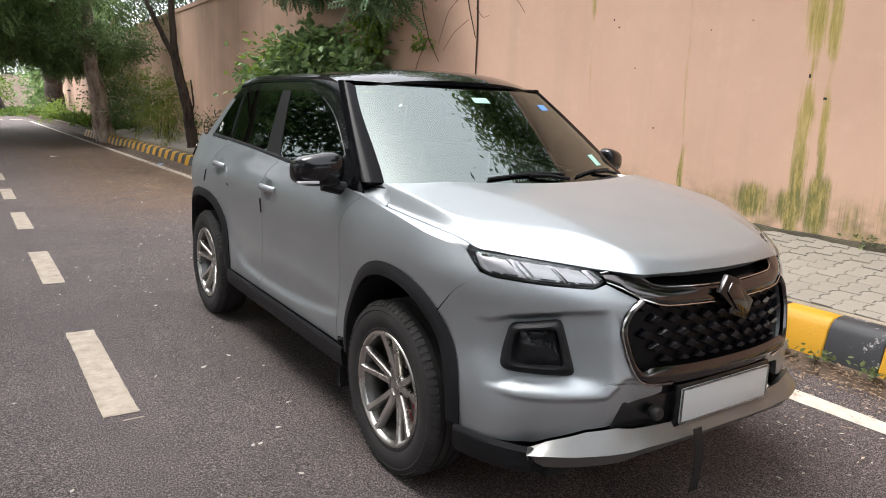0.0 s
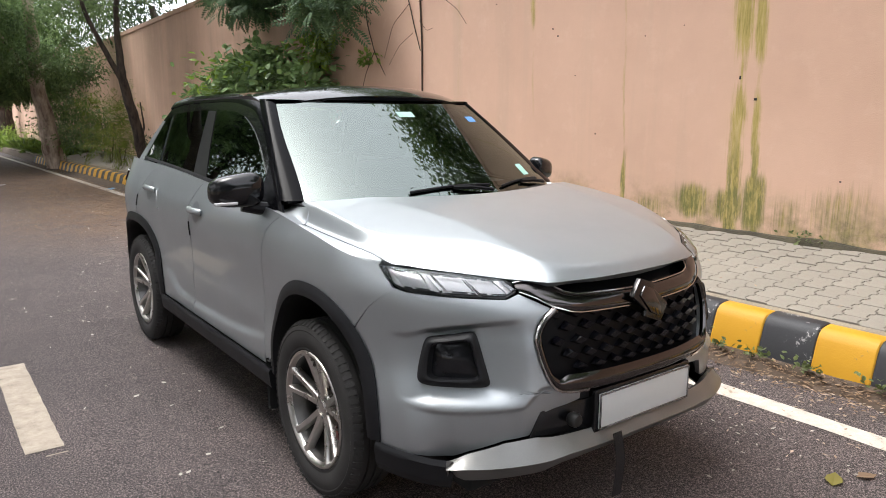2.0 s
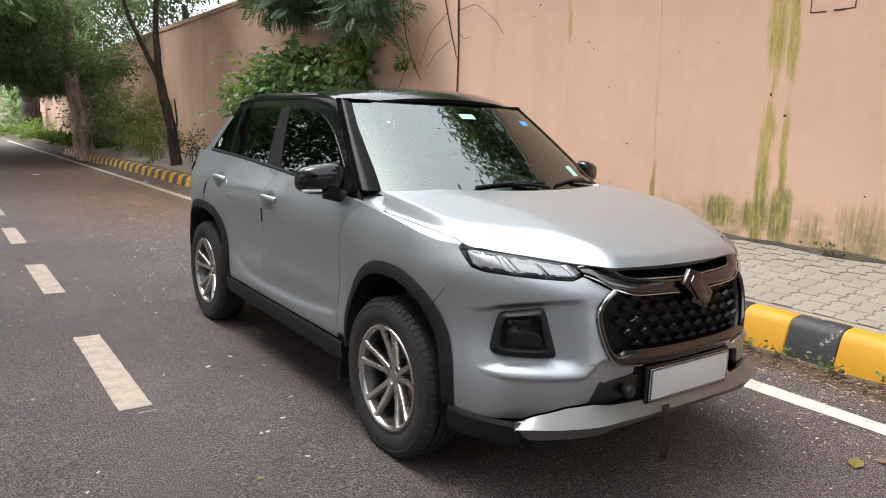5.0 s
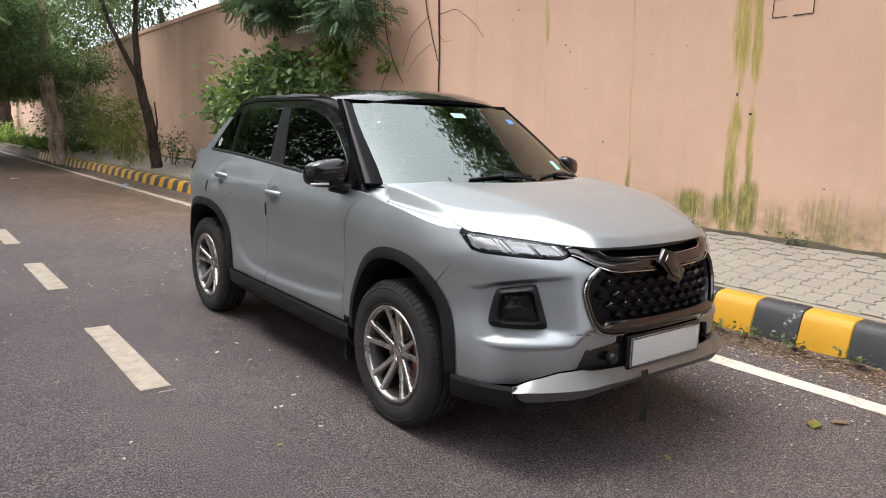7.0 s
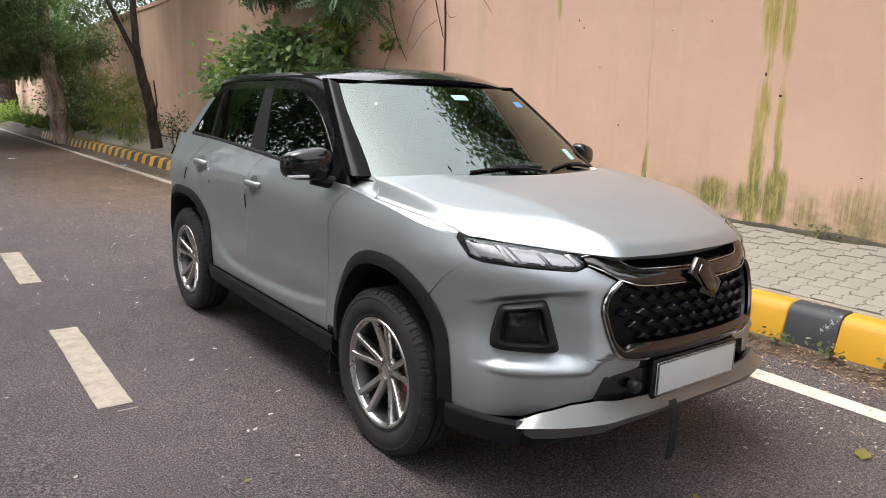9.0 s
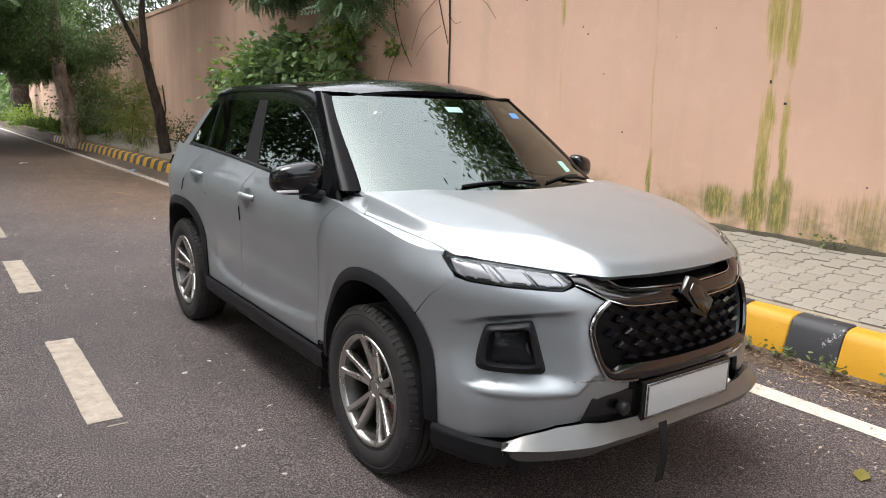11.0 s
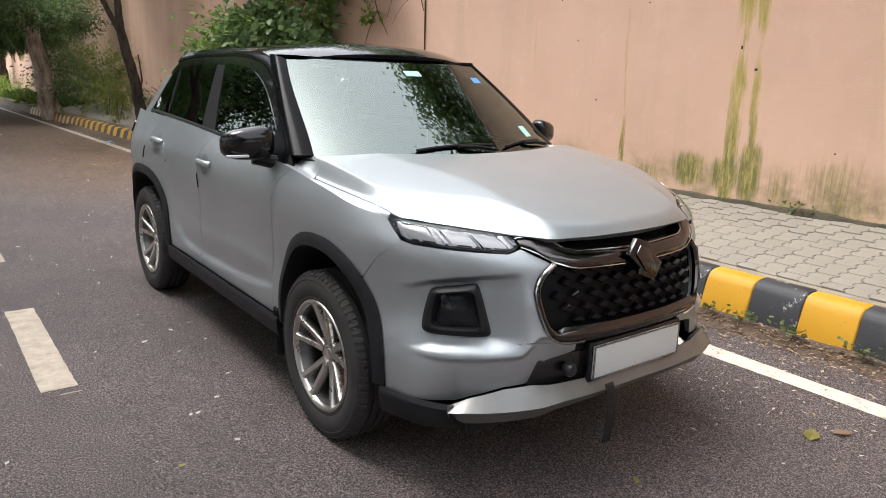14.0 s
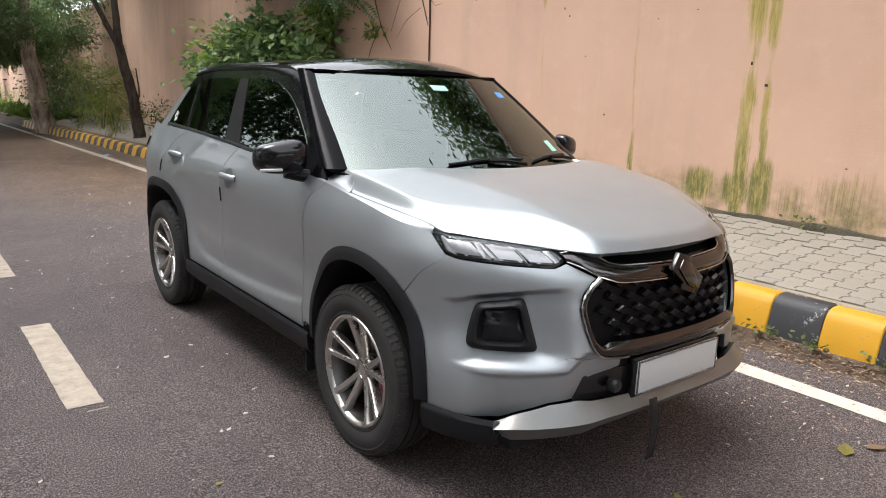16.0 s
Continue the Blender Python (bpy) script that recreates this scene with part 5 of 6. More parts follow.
def slab(x0, x1, y0, y1, h=0.003, ragged=0.004, seed=0):
    """A thin painted bar with slightly ragged edges."""
    r = random.Random(seed)
    bm = bmesh.new()
    n = max(6, int((y1 - y0) / 0.05)) if y1 - y0 < 3 else max(12, int((y1 - y0) / 0.5))
    j = lambda: r.uniform(-ragged, ragged)
    left = [(x0 + j(), y0 + (y1 - y0) * i / n) for i in range(n + 1)]
    right = [(x1 + j(), y0 + (y1 - y0) * i / n) for i in range(n + 1)]
    a = [bm.verts.new((x, y, fall(y) + camber(x) + h + 0.001)) for x, y in left]
    b = [bm.verts.new((x, y, fall(y) + camber(x) + h + 0.001)) for x, y in right]
    for i in range(n):
        bm.faces.new([a[i], b[i], b[i + 1], a[i + 1]])
    return bm


for i in range(20):
    y0 = 0.972 + 2.795 * i
    if y0 > 50:
        break
    ob = structure("lane_dash", slab(-1.815, -1.657, y0, y0 + 1.39, 0.003, 0.0025, i), M["road_paint"], "worn white lane dash on the asphalt")
structure("paint_drip", slab(-1.742, -1.650, 0.895, 0.908, 0.003, 0.001, 31), M["road_paint"], "thin stray stroke of white road paint")
structure("edge_line", slab(1.43, 1.585, -30, 50, 0.003, 0.006, 77), M["edge_paint"], "white edge line along the kerb")
for k in range(6):
    x = -5.2 + 1.15 * k
    structure("stop_line", slab(x, x + 0.75, 52.2, 54.2, 0.004, 0.01, 90 + k), M["road_paint"], "white bar across the road")

# kerb blocks, painted black and yellow in turn
kerb = tagged(new("kerb"), "concrete kerb painted in yellow and black blocks", kind="structure")
KERB_SECTION = [(2.055, -0.05), (2.075, 0.06), (2.115, 0.20), (2.135, 0.24), (2.165, 0.262), (2.20, 0.270), (2.262, 0.272), (2.266, 0.2)]


def kerb_block(length):
    bm = bmesh.new()
    cuts = [0, 0.008, length / 2, length - 0.008, length]
    rows = []
    for k, y in enumerate(cuts):
        inn = 0.006 if k in (0, 4) else 0.0
        rows.append([bm.verts.new((x + inn, y, z - inn)) for x, z in KERB_SECTION])
    for a, b in zip(rows, rows[1:]):
        for k in range(len(KERB_SECTION) - 1):
            bm.faces.new([a[k], a[k + 1], b[k + 1], b[k]])
    for r in (rows[0], rows[-1]):
        bm.faces.new(r)
    bmesh.ops.recalc_face_normals(bm, faces=bm.faces)
    me = bpy.data.meshes.new("kerb_block")
    bm.to_mesh(me)
    bm.free()
    me.polygons.foreach_set("use_smooth", [True] * len(me.polygons))
    me.set_sharp_from_angle(angle=radians(40))
    return me


kerb_meshes = []
for key in ("yellow", "black"):
    me = kerb_block(0.334)
    me.materials.append(M[key])
    kerb_meshes.append(me)
for i in range(-17, 92):
    y = -0.257 + 0.335 * i
    ob = new("kerb_block", kerb_meshes[i % 2])
    ob.location = (rng.uniform(-0.004, 0.004) - 0.004 * max(0, y - 6), y, fall(y) + rng.uniform(-0.004, 0.004) - 0.05 * min(1, max(0, (y - 4) / 8)))
    ob.parent = kerb
bm = strip([(2.055, -0.05), (2.115, 0.15), (2.16, 0.20), (2.33, 0.215)], [30, 34, 40, 50, 60])
part("kerb_run", bm, M["gutter"], kerb)
part("kerb_backing", strip([(2.262, 0.1), (2.264, 0.268), (2.30, 0.276), (2.336, 0.274), (2.34, 0.1)], [-12, -6, 0, 2, 6, 12, 20, 30, 45, 60]), M["kerb_top"], kerb, "bare concrete kerb backing")

# pavement bed and the wall
pav = structure("pavement", strip([(2.32, -0.02), (2.322, 0.255), (3.2, 0.362), (3.78, 0.445)], [-12, -6, 0, 2, 6, 12, 20, 30, 45, 60]), M["joint"], "pale interlocking concrete pavers on the footpath")
wall_bm = bmesh.new()
sec = [(3.76, -0.2), (3.76, 0.5), (3.76, 4.18), (3.735, 4.19), (3.735, 4.30), (3.99, 4.32), (3.99, -0.2)]
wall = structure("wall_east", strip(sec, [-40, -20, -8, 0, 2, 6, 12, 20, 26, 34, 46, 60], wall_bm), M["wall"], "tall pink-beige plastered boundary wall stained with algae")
# a crumbled mortar foot along the wall
foot = bmesh.new()
r2 = random.Random(9)
rows = []
for i in range(260):
    y = -6 + 0.1 * i
    w = 0.05 + 0.045 * noise.noise((y * 1.7, 0, 0)) + r2.uniform(-0.012, 0.012)
    h = 0.50 + 0.03 * noise.noise((y * 2.3, 5, 0))
    rows.append([foot.verts.new((3.762 - a, y, fall(y) + b)) for a, b in ((w + 0.03, 0.40), (w, h - 0.045), (w * 0.5, h - 0.01), (0.0, h))])
for a, b in zip(rows, rows[1:]):
    for k in range(3):
        foot.faces.new([a[k], a[k + 1], b[k + 1], b[k]])
bmesh.ops.recalc_face_normals(foot, faces=foot.faces)
structure("wall_foot", foot, M["foot_soil"], "crumbled dark mortar along the wall foot")

# soil and rotting leaves swept up in the gutter
gutter, rows = bmesh.new(), []
for i in range(420):
    y = -7 + 0.07 * i
    w = 0.16 + 0.07 * noise.noise((y * 0.9, 3, 0)) + 0.05 * noise.noise((y * 4.1, 8, 0)) + 0.5 * min(1, max(0, (y - 5) / 8)) * (0.6 + 0.5 * noise.noise((y * 0.5, 1, 0)))
    h = 0.052 + 0.018 * noise.noise((y * 2.7, 11, 0))
    rows.append([gutter.verts.new((x, y, fall(y) + camber(x) + z)) for x, z in ((2.085, h + 0.012), (2.04, h), (2.07 - w * 0.5, h * 0.45 + r2.uniform(0, 0.006)), (2.07 - w * 0.8, 0.009 + r2.uniform(0, 0.004)), (2.07 - w + r2.uniform(-0.012, 0.012), -0.002))])
for a, b in zip(rows, rows[1:]):
    for k in range(4):
        gutter.faces.new([a[k], a[k + 1], b[k + 1], b[k]])
bmesh.ops.recalc_face_normals(gutter, faces=gutter.faces)
structure("gutter_soil", gutter, M["gutter"], "brown soil and rotting leaves along the kerb foot")

# marker lines on the wall
for y0, y1, z0, z1 in ((0.752, 0.758, 2.50, 2.66), (0.62, 0.755, 2.496, 2.503), (0.47, 0.56, 2.497, 2.508), (0.385, 0.47, 2.503, 2.509), (0.382, 0.389, 2.505, 2.66), (0.40, 0.755, 2.655, 2.661), (3.30, 3.312, 2.41, 2.43), (3.22, 3.235, 2.33, 2.345), (2.05, 2.062, 2.24, 2.25), (1.02, 1.035, 1.80, 1.83), (0.86, 0.885, 1.62, 1.64), (2.63, 2.645, 1.29, 1.305), (1.62, 1.63, 2.3, 2.31), (0.1, 0.115, 0.98, 0.99), (2.95, 2.96, 1.9, 1.912), (4.15, 4.162, 2.9, 2.92), (4.25, 4.27, 2.78, 2.79)):
    structure("wall_mark", block(3.755, 3.7605, y0, y1, z0, z1, 0.0), M["mark"], "thin black marker line on the plaster")

car = build_car(M, pose(0.02, 0, 0))


# ---- plants ----
def leaf_shape(kind):
    """Vertices and faces of one leaf, pointing along +x, about 1 long."""
    if kind == "broad":
        v = [(0, 0, 0), (0.28, 0.30, 0.05), (0.28, -0.30, 0.05), (0.30, 0, -0.02), (0.68, 0.26, 0.03), (0.68, -0.26, 0.03), (0.68, 0, -0.03), (1, 0, -0.10)]
        f = [(0, 3, 1), (0, 2, 3), (1, 3, 6, 4), (2, 5, 6, 3), (4, 6, 7), (5, 7, 6)]
    elif kind == "small":
        v = [(0, 0, 0), (0.45, 0.20, 0.05), (0.45, -0.20, 0.05), (1, 0, -0.05)]
        f = [(0, 2, 3, 1)]
    elif kind == "frond":
        # a drooping spray of overlapping leaflets
        v, f = [], []
        for i in range(8):
            x = 0.04 + 0.115 * i
            w = 0.27 * math.sin(math.pi * (0.16 + 0.76 * i / 8))
            for s in (-1, 1):
                b, d = len(v), -0.22 * x * x
                v += [(x, 0, d), (x + 0.10, s * w, d - 0.05), (x + 0.012, s * w * 0.55, d), (x + 0.115, s * w * 0.5, d - 0.03)]
                f += [(b, b + 2, b + 1, b + 3) if s < 0 else (b, b + 3, b + 1, b + 2)]
    elif kind == "fern":
        v, f = [], []
        for i in range(9):
            x = 0.08 + 0.1 * i
            w = 0.24 * math.sin(math.pi * (0.12 + 0.8 * i / 9))
            for s in (-1, 1):
                b = len(v)
                d = -0.16 * x * x
                v += [(x, 0, d), (x + 0.075, s * w, d - 0.03), (x + 0.03, s * w * 0.5, d + 0.01), (x + 0.07, s * w * 0.5, d - 0.02)]
                f += [(b, b + 2, b + 1, b + 3) if s < 0 else (b, b + 3, b + 1, b + 2)]
    return np.array(v, float), f


def foliage(name, spots, kind, size, material, seed, droop=0.3, spread=1.0, parent=None):
    """One mesh of many leaves: spots are (x, y, z, outward x, y, z)."""
    r = np.random.RandomState(seed)
    tv, tf = leaf_shape(kind)
    spots = np.asarray(spots, float)
    k = len(spots)
    out = spots[:, 3:] + r.normal(0, 0.6 * spread, (k, 3))
    out[:, 2] -= droop
    out /= np.linalg.norm(out, axis=1, keepdims=True) + 1e-9
    up = r.normal(0, 0.45, (k, 3)) + (0, 0, 1)
    side = np.cross(up, out)
    side /= np.linalg.norm(side, axis=1, keepdims=True) + 1e-9
    nor = np.cross(out, side)
    s = (size * r.uniform(0.6, 1.25, k))[:, None, None]
    pts = spots[:, None, :3] + s * (tv[None, :, :1] * out[:, None] + tv[None, :, 1:2] * side[:, None] + tv[None, :, 2:] * nor[:, None])
    faces = []
    n = len(tv)
    for i in range(k):
        b = i * n
        faces += [tuple(b + j for j in q) for q in tf]
    me = bpy.data.meshes.new(name)
    me.from_pydata(pts.reshape(-1, 3).tolist(), [], faces)
    me.materials.append(material)
    ob = new(name, me)
    if parent:
        ob.parent = parent
    return ob


def clumps(centre, radii, n_clumps, per, seed, size=0.3, hollow=0.35):
    """Leaf spots in uneven clumps inside an ellipsoid."""
    r = np.random.RandomState(seed)
    out = []
    for _ in range(n_clumps):
        d = r.normal(0, 1, 3)
        d /= np.linalg.norm(d)
        c = d * (hollow + (1 - hollow) * r.uniform(0, 1) ** 0.6) * radii
        cs = size * r.uniform(0.5, 1.4)
        p = r.normal(0, 1, (per, 3)) * cs * (1, 1, 0.6)
        for q in p:
            o = c / (np.linalg.norm(c) + 1e-6) * 0.5 + q / (cs + 1e-6) * 0.4
            out.append((*(np.array(centre) + c + q), *o))
    return out


def limb(path, r0, r1, bm, sides=10, rough=0.0, seed=0):
    rr = random.Random(seed)
    pts = [Vector(p) for p in path]
    fine = []
    for a, b in zip(pts, pts[1:]):
        for k in range(6):
            fine.append(a.lerp(b, k / 6))
    fine.append(pts[-1])
    for i in range(1, len(fine) - 1):
        fine[i] = (fine[i - 1] + fine[i] * 2 + fine[i + 1]) / 4 + Vector((rr.uniform(-1, 1), rr.uniform(-1, 1), 0)) * r0 * 0.12
    tube(fine, r0, sides, bm, r1 / r0)
    return fine


def tree(label, trunk_paths, bark, crowns, kind, size, leaf, seed, droop=0.3):
    """trunk_paths: (points, radius, end radius). crowns: (centre, radii, clumps, per clump, clump size)."""
    t = tagged(new("tree"), label, "tree", group="trees along the street")
    for i, (p, r0, r1) in enumerate(trunk_paths):
        bm = bmesh.new()
        limb(p, r0, r1, bm, 12 if r0 > 0.08 else 7, seed=seed + i)
        part("trunk" if i == 0 else "limb", bm, bark, t)
    for j, (c, radii, nc, per, cs) in enumerate(crowns):
        foliage("crown", clumps(c, radii, nc, per, seed + 31 * j, cs), kind, size, leaf, seed + j, droop, parent=t)
    return t


# forked slim tree on the footpath
z1 = fall(16.2) + 0.33
tree("slim forked street tree with dark bark and sparse leaves",
     [([(2.62, 16.2, z1 - 0.15), (2.55, 16.1, z1 + 0.5), (2.35, 15.9, 1.5), (2.14, 15.7, 2.25)], 0.15, 0.10),
      ([(2.14, 15.7, 2.2), (2.10, 15.65, 2.9), (2.08, 15.6, 3.6), (2.15, 15.6, 4.6)], 0.09, 0.05),
      ([(2.14, 15.7, 2.2), (1.75, 15.6, 2.95), (1.40, 15.5, 3.7), (1.15, 15.4, 4.7)], 0.07, 0.035),
      ([(2.5, 16.05, 0.75), (2.62, 16.0, 1.15), (2.56, 16.0, 1.75)], 0.03, 0.015)],
     M["bark_dark"],
     [((2.1, 15.6, 4.6), (1.1, 1.1, 0.75), 46, 60, 0.20), ((1.2, 15.4, 4.6), (0.9, 0.9, 0.8), 34, 60, 0.20), ((2.6, 15.8, 5.2), (1.4, 1.4, 0.8), 40, 55, 0.25)],
     "small", 0.085, M["leaf_mid"], 11)
# thick peeling tree at the kerb
z2 = fall(25.4)
tree("thick street tree with pale peeling bark at the kerb",
     [([(2.05, 25.4, z2 - 0.1), (1.95, 25.3, z2 + 0.5), (1.78, 25.2, z2 + 1.5), (1.62, 25.1, 2.4), (1.60, 25.0, 5.2)], 0.37, 0.17),
      ([(1.62, 25.1, 2.2), (1.1, 24.6, 3.2), (0.3, 24.2, 4.3)], 0.12, 0.05),
      ([(1.62, 25.1, 2.6), (2.2, 24.8, 3.4), (2.7, 24.6, 4.2)], 0.10, 0.04)],
     M["bark_peel"],
     [((0.7, 24.0, 4.4), (1.0, 1.5, 1.2), 60, 60, 0.28), ((2.2, 22.8, 2.95), (1.0, 1.2, 0.6), 70, 60, 0.2), ((0.9, 23.2, 3.0), (0.9, 0.9, 0.6), 50, 60, 0.2), ((2.6, 23.5, 4.6), (1.2, 1.3, 1.2), 90, 60, 0.25)],
     "small", 0.11, M["leaf_mid"], 23)
# dark tree farther on
z3 = fall(50)
tree("dark-barked street tree with feathery drooping leaves",
     [([(3.0, 50, z3 - 0.1), (2.95, 50, z3 + 1.6), (2.8, 49.9, z3 + 3.2), (2.0, 49, 5.4)], 0.60, 0.42),
      ([(2.7, 49.9, 1.6), (4.0, 49.5, 3.2), (5.0, 49, 4.5)], 0.3, 0.12)],
     M["bark_dark"],
     [((0.6, 33, 4.6), (2.6, 3.0, 1.9), 210, 16, 0.45), ((-1.2, 30, 5.2), (2.6, 3.0, 2.2), 160, 16, 0.5), ((2.0, 40, 5.0), (3, 4, 2.2), 160, 16, 0.6), ((-4.0, 38, 6.5), (3, 4, 3), 160, 16, 0.7)],
     "frond", 0.62, M["leaf_feather"], 37, 0.45)
# leaning tree at the bend
z4 = fall(70)
tree("leaning street tree at the bend of the road",
     [([(1.2, 76, z4 - 0.1), (0.6, 75.6, z4 + 1.6), (-1.2, 75, z4 + 4.2), (-2.2, 74, z4 + 7)], 0.45, 0.25)],
     M["bark_dark"], [((-1.5, 72, 6.5), (4.0, 3, 3.2), 120, 16, 0.7), ((-5, 70, 6.0), (3.5, 3, 3.2), 90, 16, 0.7)], "fern", 0.7, M["leaf_feather"], 41, 0.5)
# shrub and creeper against the wall behind the car
bush = tagged(new("bush"), "leafy green shrub climbing the wall behind the car", "shrub")
for i, (p, r0) in enumerate(((((3.55, 9.6, 0.3), (3.4, 9.7, 1.2), (3.2, 10.1, 2.1)), 0.03), (((3.6, 9.2, 0.3), (3.5, 8.8, 1.4), (3.6, 8.4, 2.6), (3.62, 8.3, 3.3)), 0.03), (((3.5, 10.2, 0.3), (3.3, 11.0, 1.3), (3.1, 12.0, 2.0)), 0.025))):
    bm = bmesh.new()
    limb(p, r0, 0.008, bm, 7, seed=i)
    part("stem", bm, M["twig"], bush)
foliage("leaves", clumps((3.2, 10.4, 1.95), (0.55, 1.7, 0.75), 120, 34, 5, 0.17, 0.2) + clumps((3.1, 12.3, 1.6), (0.45, 1.0, 0.55), 36, 24, 6, 0.15, 0.2) + clumps((3.4, 8.6, 1.9), (0.35, 0.9, 0.7), 36, 24, 7, 0.15, 0.2), "broad", 0.155, M["leaf_broad"], 3, 0.25, parent=bush)
foliage("creeper_leaves", clumps((3.6, 8.5, 2.9), (0.22, 0.55, 0.75), 34, 22, 8, 0.13, 0.2), "broad", 0.13, M["leaf_bright"], 4, 0.25, parent=bush)
foliage("bright_leaves", clumps((2.95, 10.8, 2.1), (0.5, 1.8, 0.5), 26, 10, 15, 0.2, 0.5), "broad", 0.15, M["leaf_bright"], 14, 0.2, parent=bush)

# feathery branches hanging over the wall
over = tagged(new("tree"), "feathery-leaved tree hanging over the boundary wall", "tree")
for i, p in enumerate((((4.6, 8.5, 0.0), (4.7, 8.4, 3.5), (4.3, 8.2, 5.2)), ((4.4, 8.3, 4.6), (3.6, 9.0, 4.5), (3.1, 9.9, 3.6)), ((4.4, 8.3, 4.6), (3.5, 7.9, 4.3), (2.9, 7.3, 3.4)), ((4.5, 8.3, 4.4), (4.6, 6.0, 5.4), (4.3, 4.4, 5.6)))):
    bm = bmesh.new()
    limb(p, 0.14 if i == 0 else 0.05, 0.07 if i == 0 else 0.012, bm, 8, seed=60 + i)
    part("trunk" if i == 0 else "limb", bm, M["bark_dark"], over)
foliage("crown", clumps((3.2, 10.2, 3.75), (0.6, 1.5, 0.45), 70, 11, 71, 0.2, 0.2) + clumps((3.0, 7.3, 3.2), (0.45, 0.7, 0.4), 40, 10, 72, 0.16, 0.2) + clumps((3.4, 8.8, 4.2), (0.9, 2.2, 0.6), 50, 9, 73, 0.25, 0.2), "frond", 0.36, M["leaf_hang"], 74, 0.45, parent=over)
# first clump, out of view, is added to shade the wall behind the shrub
foliage("upper_crown", clumps((2.9, 11.8, 6.0), (1.3, 2.6, 0.7), 60, 50, 79, 0.3, 0.1) + clumps((4.5, 5.0, 5.9), (1.6, 3.0, 1.4), 230, 60, 75, 0.26, 0.1) + clumps((4.2, 2.2, 5.7), (1.3, 1.5, 1.0), 110, 60, 76, 0.24, 0.1), "small", 0.13, M["leaf_mid"], 77, 0.4, parent=over)

# dry twigs of a dead climber on the wall
dry = tagged(new("dry_vine"), "bare dry vine hanging down the plastered wall", "vine")
for i, (p, r0) in enumerate(((((3.74, 5.86, 4.2), (3.745, 5.85, 3.2), (3.745, 5.80, 2.4), (3.74, 5.79, 1.0)), 0.016), (((3.74, 6.25, 4.2), (3.74, 6.17, 3.2), (3.74, 5.98, 2.7), (3.74, 5.83, 2.35)), 0.011),
                             (((3.73, 5.85, 3.0), (3.72, 5.4, 3.05), (3.7, 4.95, 2.8), (3.69, 4.75, 2.6)), 0.005), (((3.74, 6.1, 3.0), (3.72, 6.5, 2.75), (3.7, 6.7, 2.3)), 0.005), (((3.74, 5.85, 2.75), (3.72, 5.65, 2.6), (3.71, 5.5, 2.62)), 0.004),
                             (((3.73, 6.0, 2.6), (3.7, 6.3, 2.45), (3.69, 6.55, 2.2)), 0.004), (((3.72, 7.3, 3.4), (3.66, 7.1, 2.8), (3.64, 6.85, 2.35), (3.65, 6.6, 2.05)), 0.010), (((3.65, 6.9, 2.4), (3.62, 7.1, 2.1), (3.62, 7.25, 1.8)), 0.007))):
    bm = bmesh.new()
    limb(p, r0, r0 * 0.6, bm, 6, seed=90 + i)
    part("twig", bm, M["twig"], dry)
foliage("young_leaves", clumps((3.62, 7.0, 2.35), (0.1, 0.22, 0.18), 8, 8, 81, 0.06, 0.1), "broad", 0.10, M["leaf_bright"], 82, 0.3, parent=dry)

# fern-like undergrowth by the trees
def undergrowth(label, c, radii, n, per, kind, size, m, seed, cs=0.2):
    p = tagged(new("shrub"), label, "shrub")
    bm = bmesh.new()
    for k in range(5):
        a = k * 1.3
        tube([(c[0], c[1], fall(c[1]) + 0.15), (c[0] + 0.3 * radii[0] * math.cos(a), c[1] + 0.3 * radii[1] * math.sin(a), c[2])], 0.008, 5, bm)
    part("stem", bm, M["twig"], p)
    foliage("leaves", clumps(c, radii, n, per, seed, cs, 0.1), kind, size, m, seed + 1, 0.2, parent=p)
    return p


undergrowth("yellow-green feathery shrub between the street trees", (2.75, 20.5, 1.2), (0.6, 1.0, 1.0), 40, 8, "fern", 0.42, M["leaf_fern"], 101)
undergrowth("yellow-green feathery shrub between the street trees", (2.6, 18.5, 0.55), (0.45, 1.0, 0.4), 24, 8, "fern", 0.32, M["leaf_fern"], 105)
undergrowth("low dark weeds at the foot of a tree", (3.1, 16.4, 0.55), (0.4, 0.7, 0.45), 26, 20, "small", 0.08, M["leaf_dark"], 103, 0.15)
undergrowth("dark leafy shrub under the trees", (2.9, 24.5, 1.0), (0.9, 2.0, 1.1), 70, 40, "small", 0.12, M["leaf_mid"], 107, 0.3)
undergrowth("dark leafy shrub under the trees", (3.2, 30, 1.2), (0.8, 4.0, 1.5), 90, 40, "small", 0.16, M["leaf_mid"], 109, 0.4)
undergrowth("bright green weeds along the far kerb", (2.6, 46, 0.0), (0.7, 3.0, 0.55), 40, 30, "small", 0.2, M["leaf_bright"], 111, 0.35)
undergrowth("bright green shrub at the bend", (-1.5, 82, 1.2), (3.5, 3.0, 2.2), 90, 40, "small", 0.45, M["leaf_bright"], 113, 0.6)
undergrowth("grey-green shrub under the far trees", (4.0, 62, 1.2), (2.2, 5.0, 2.0), 90, 40, "small", 0.4, M["leaf_feather"], 115, 0.5)
undergrowth("bright green shrub at the bend", (-9, 84, 2.0), (7, 3.0, 4.5), 220, 40, "small", 0.5, M["leaf_bright"], 117, 0.8)
undergrowth("tall green trees beyond the bend", (-3, 92, 6.0), (16, 3.0, 7.0), 420, 40, "small", 0.7, M["leaf_feather"], 119, 1.0)

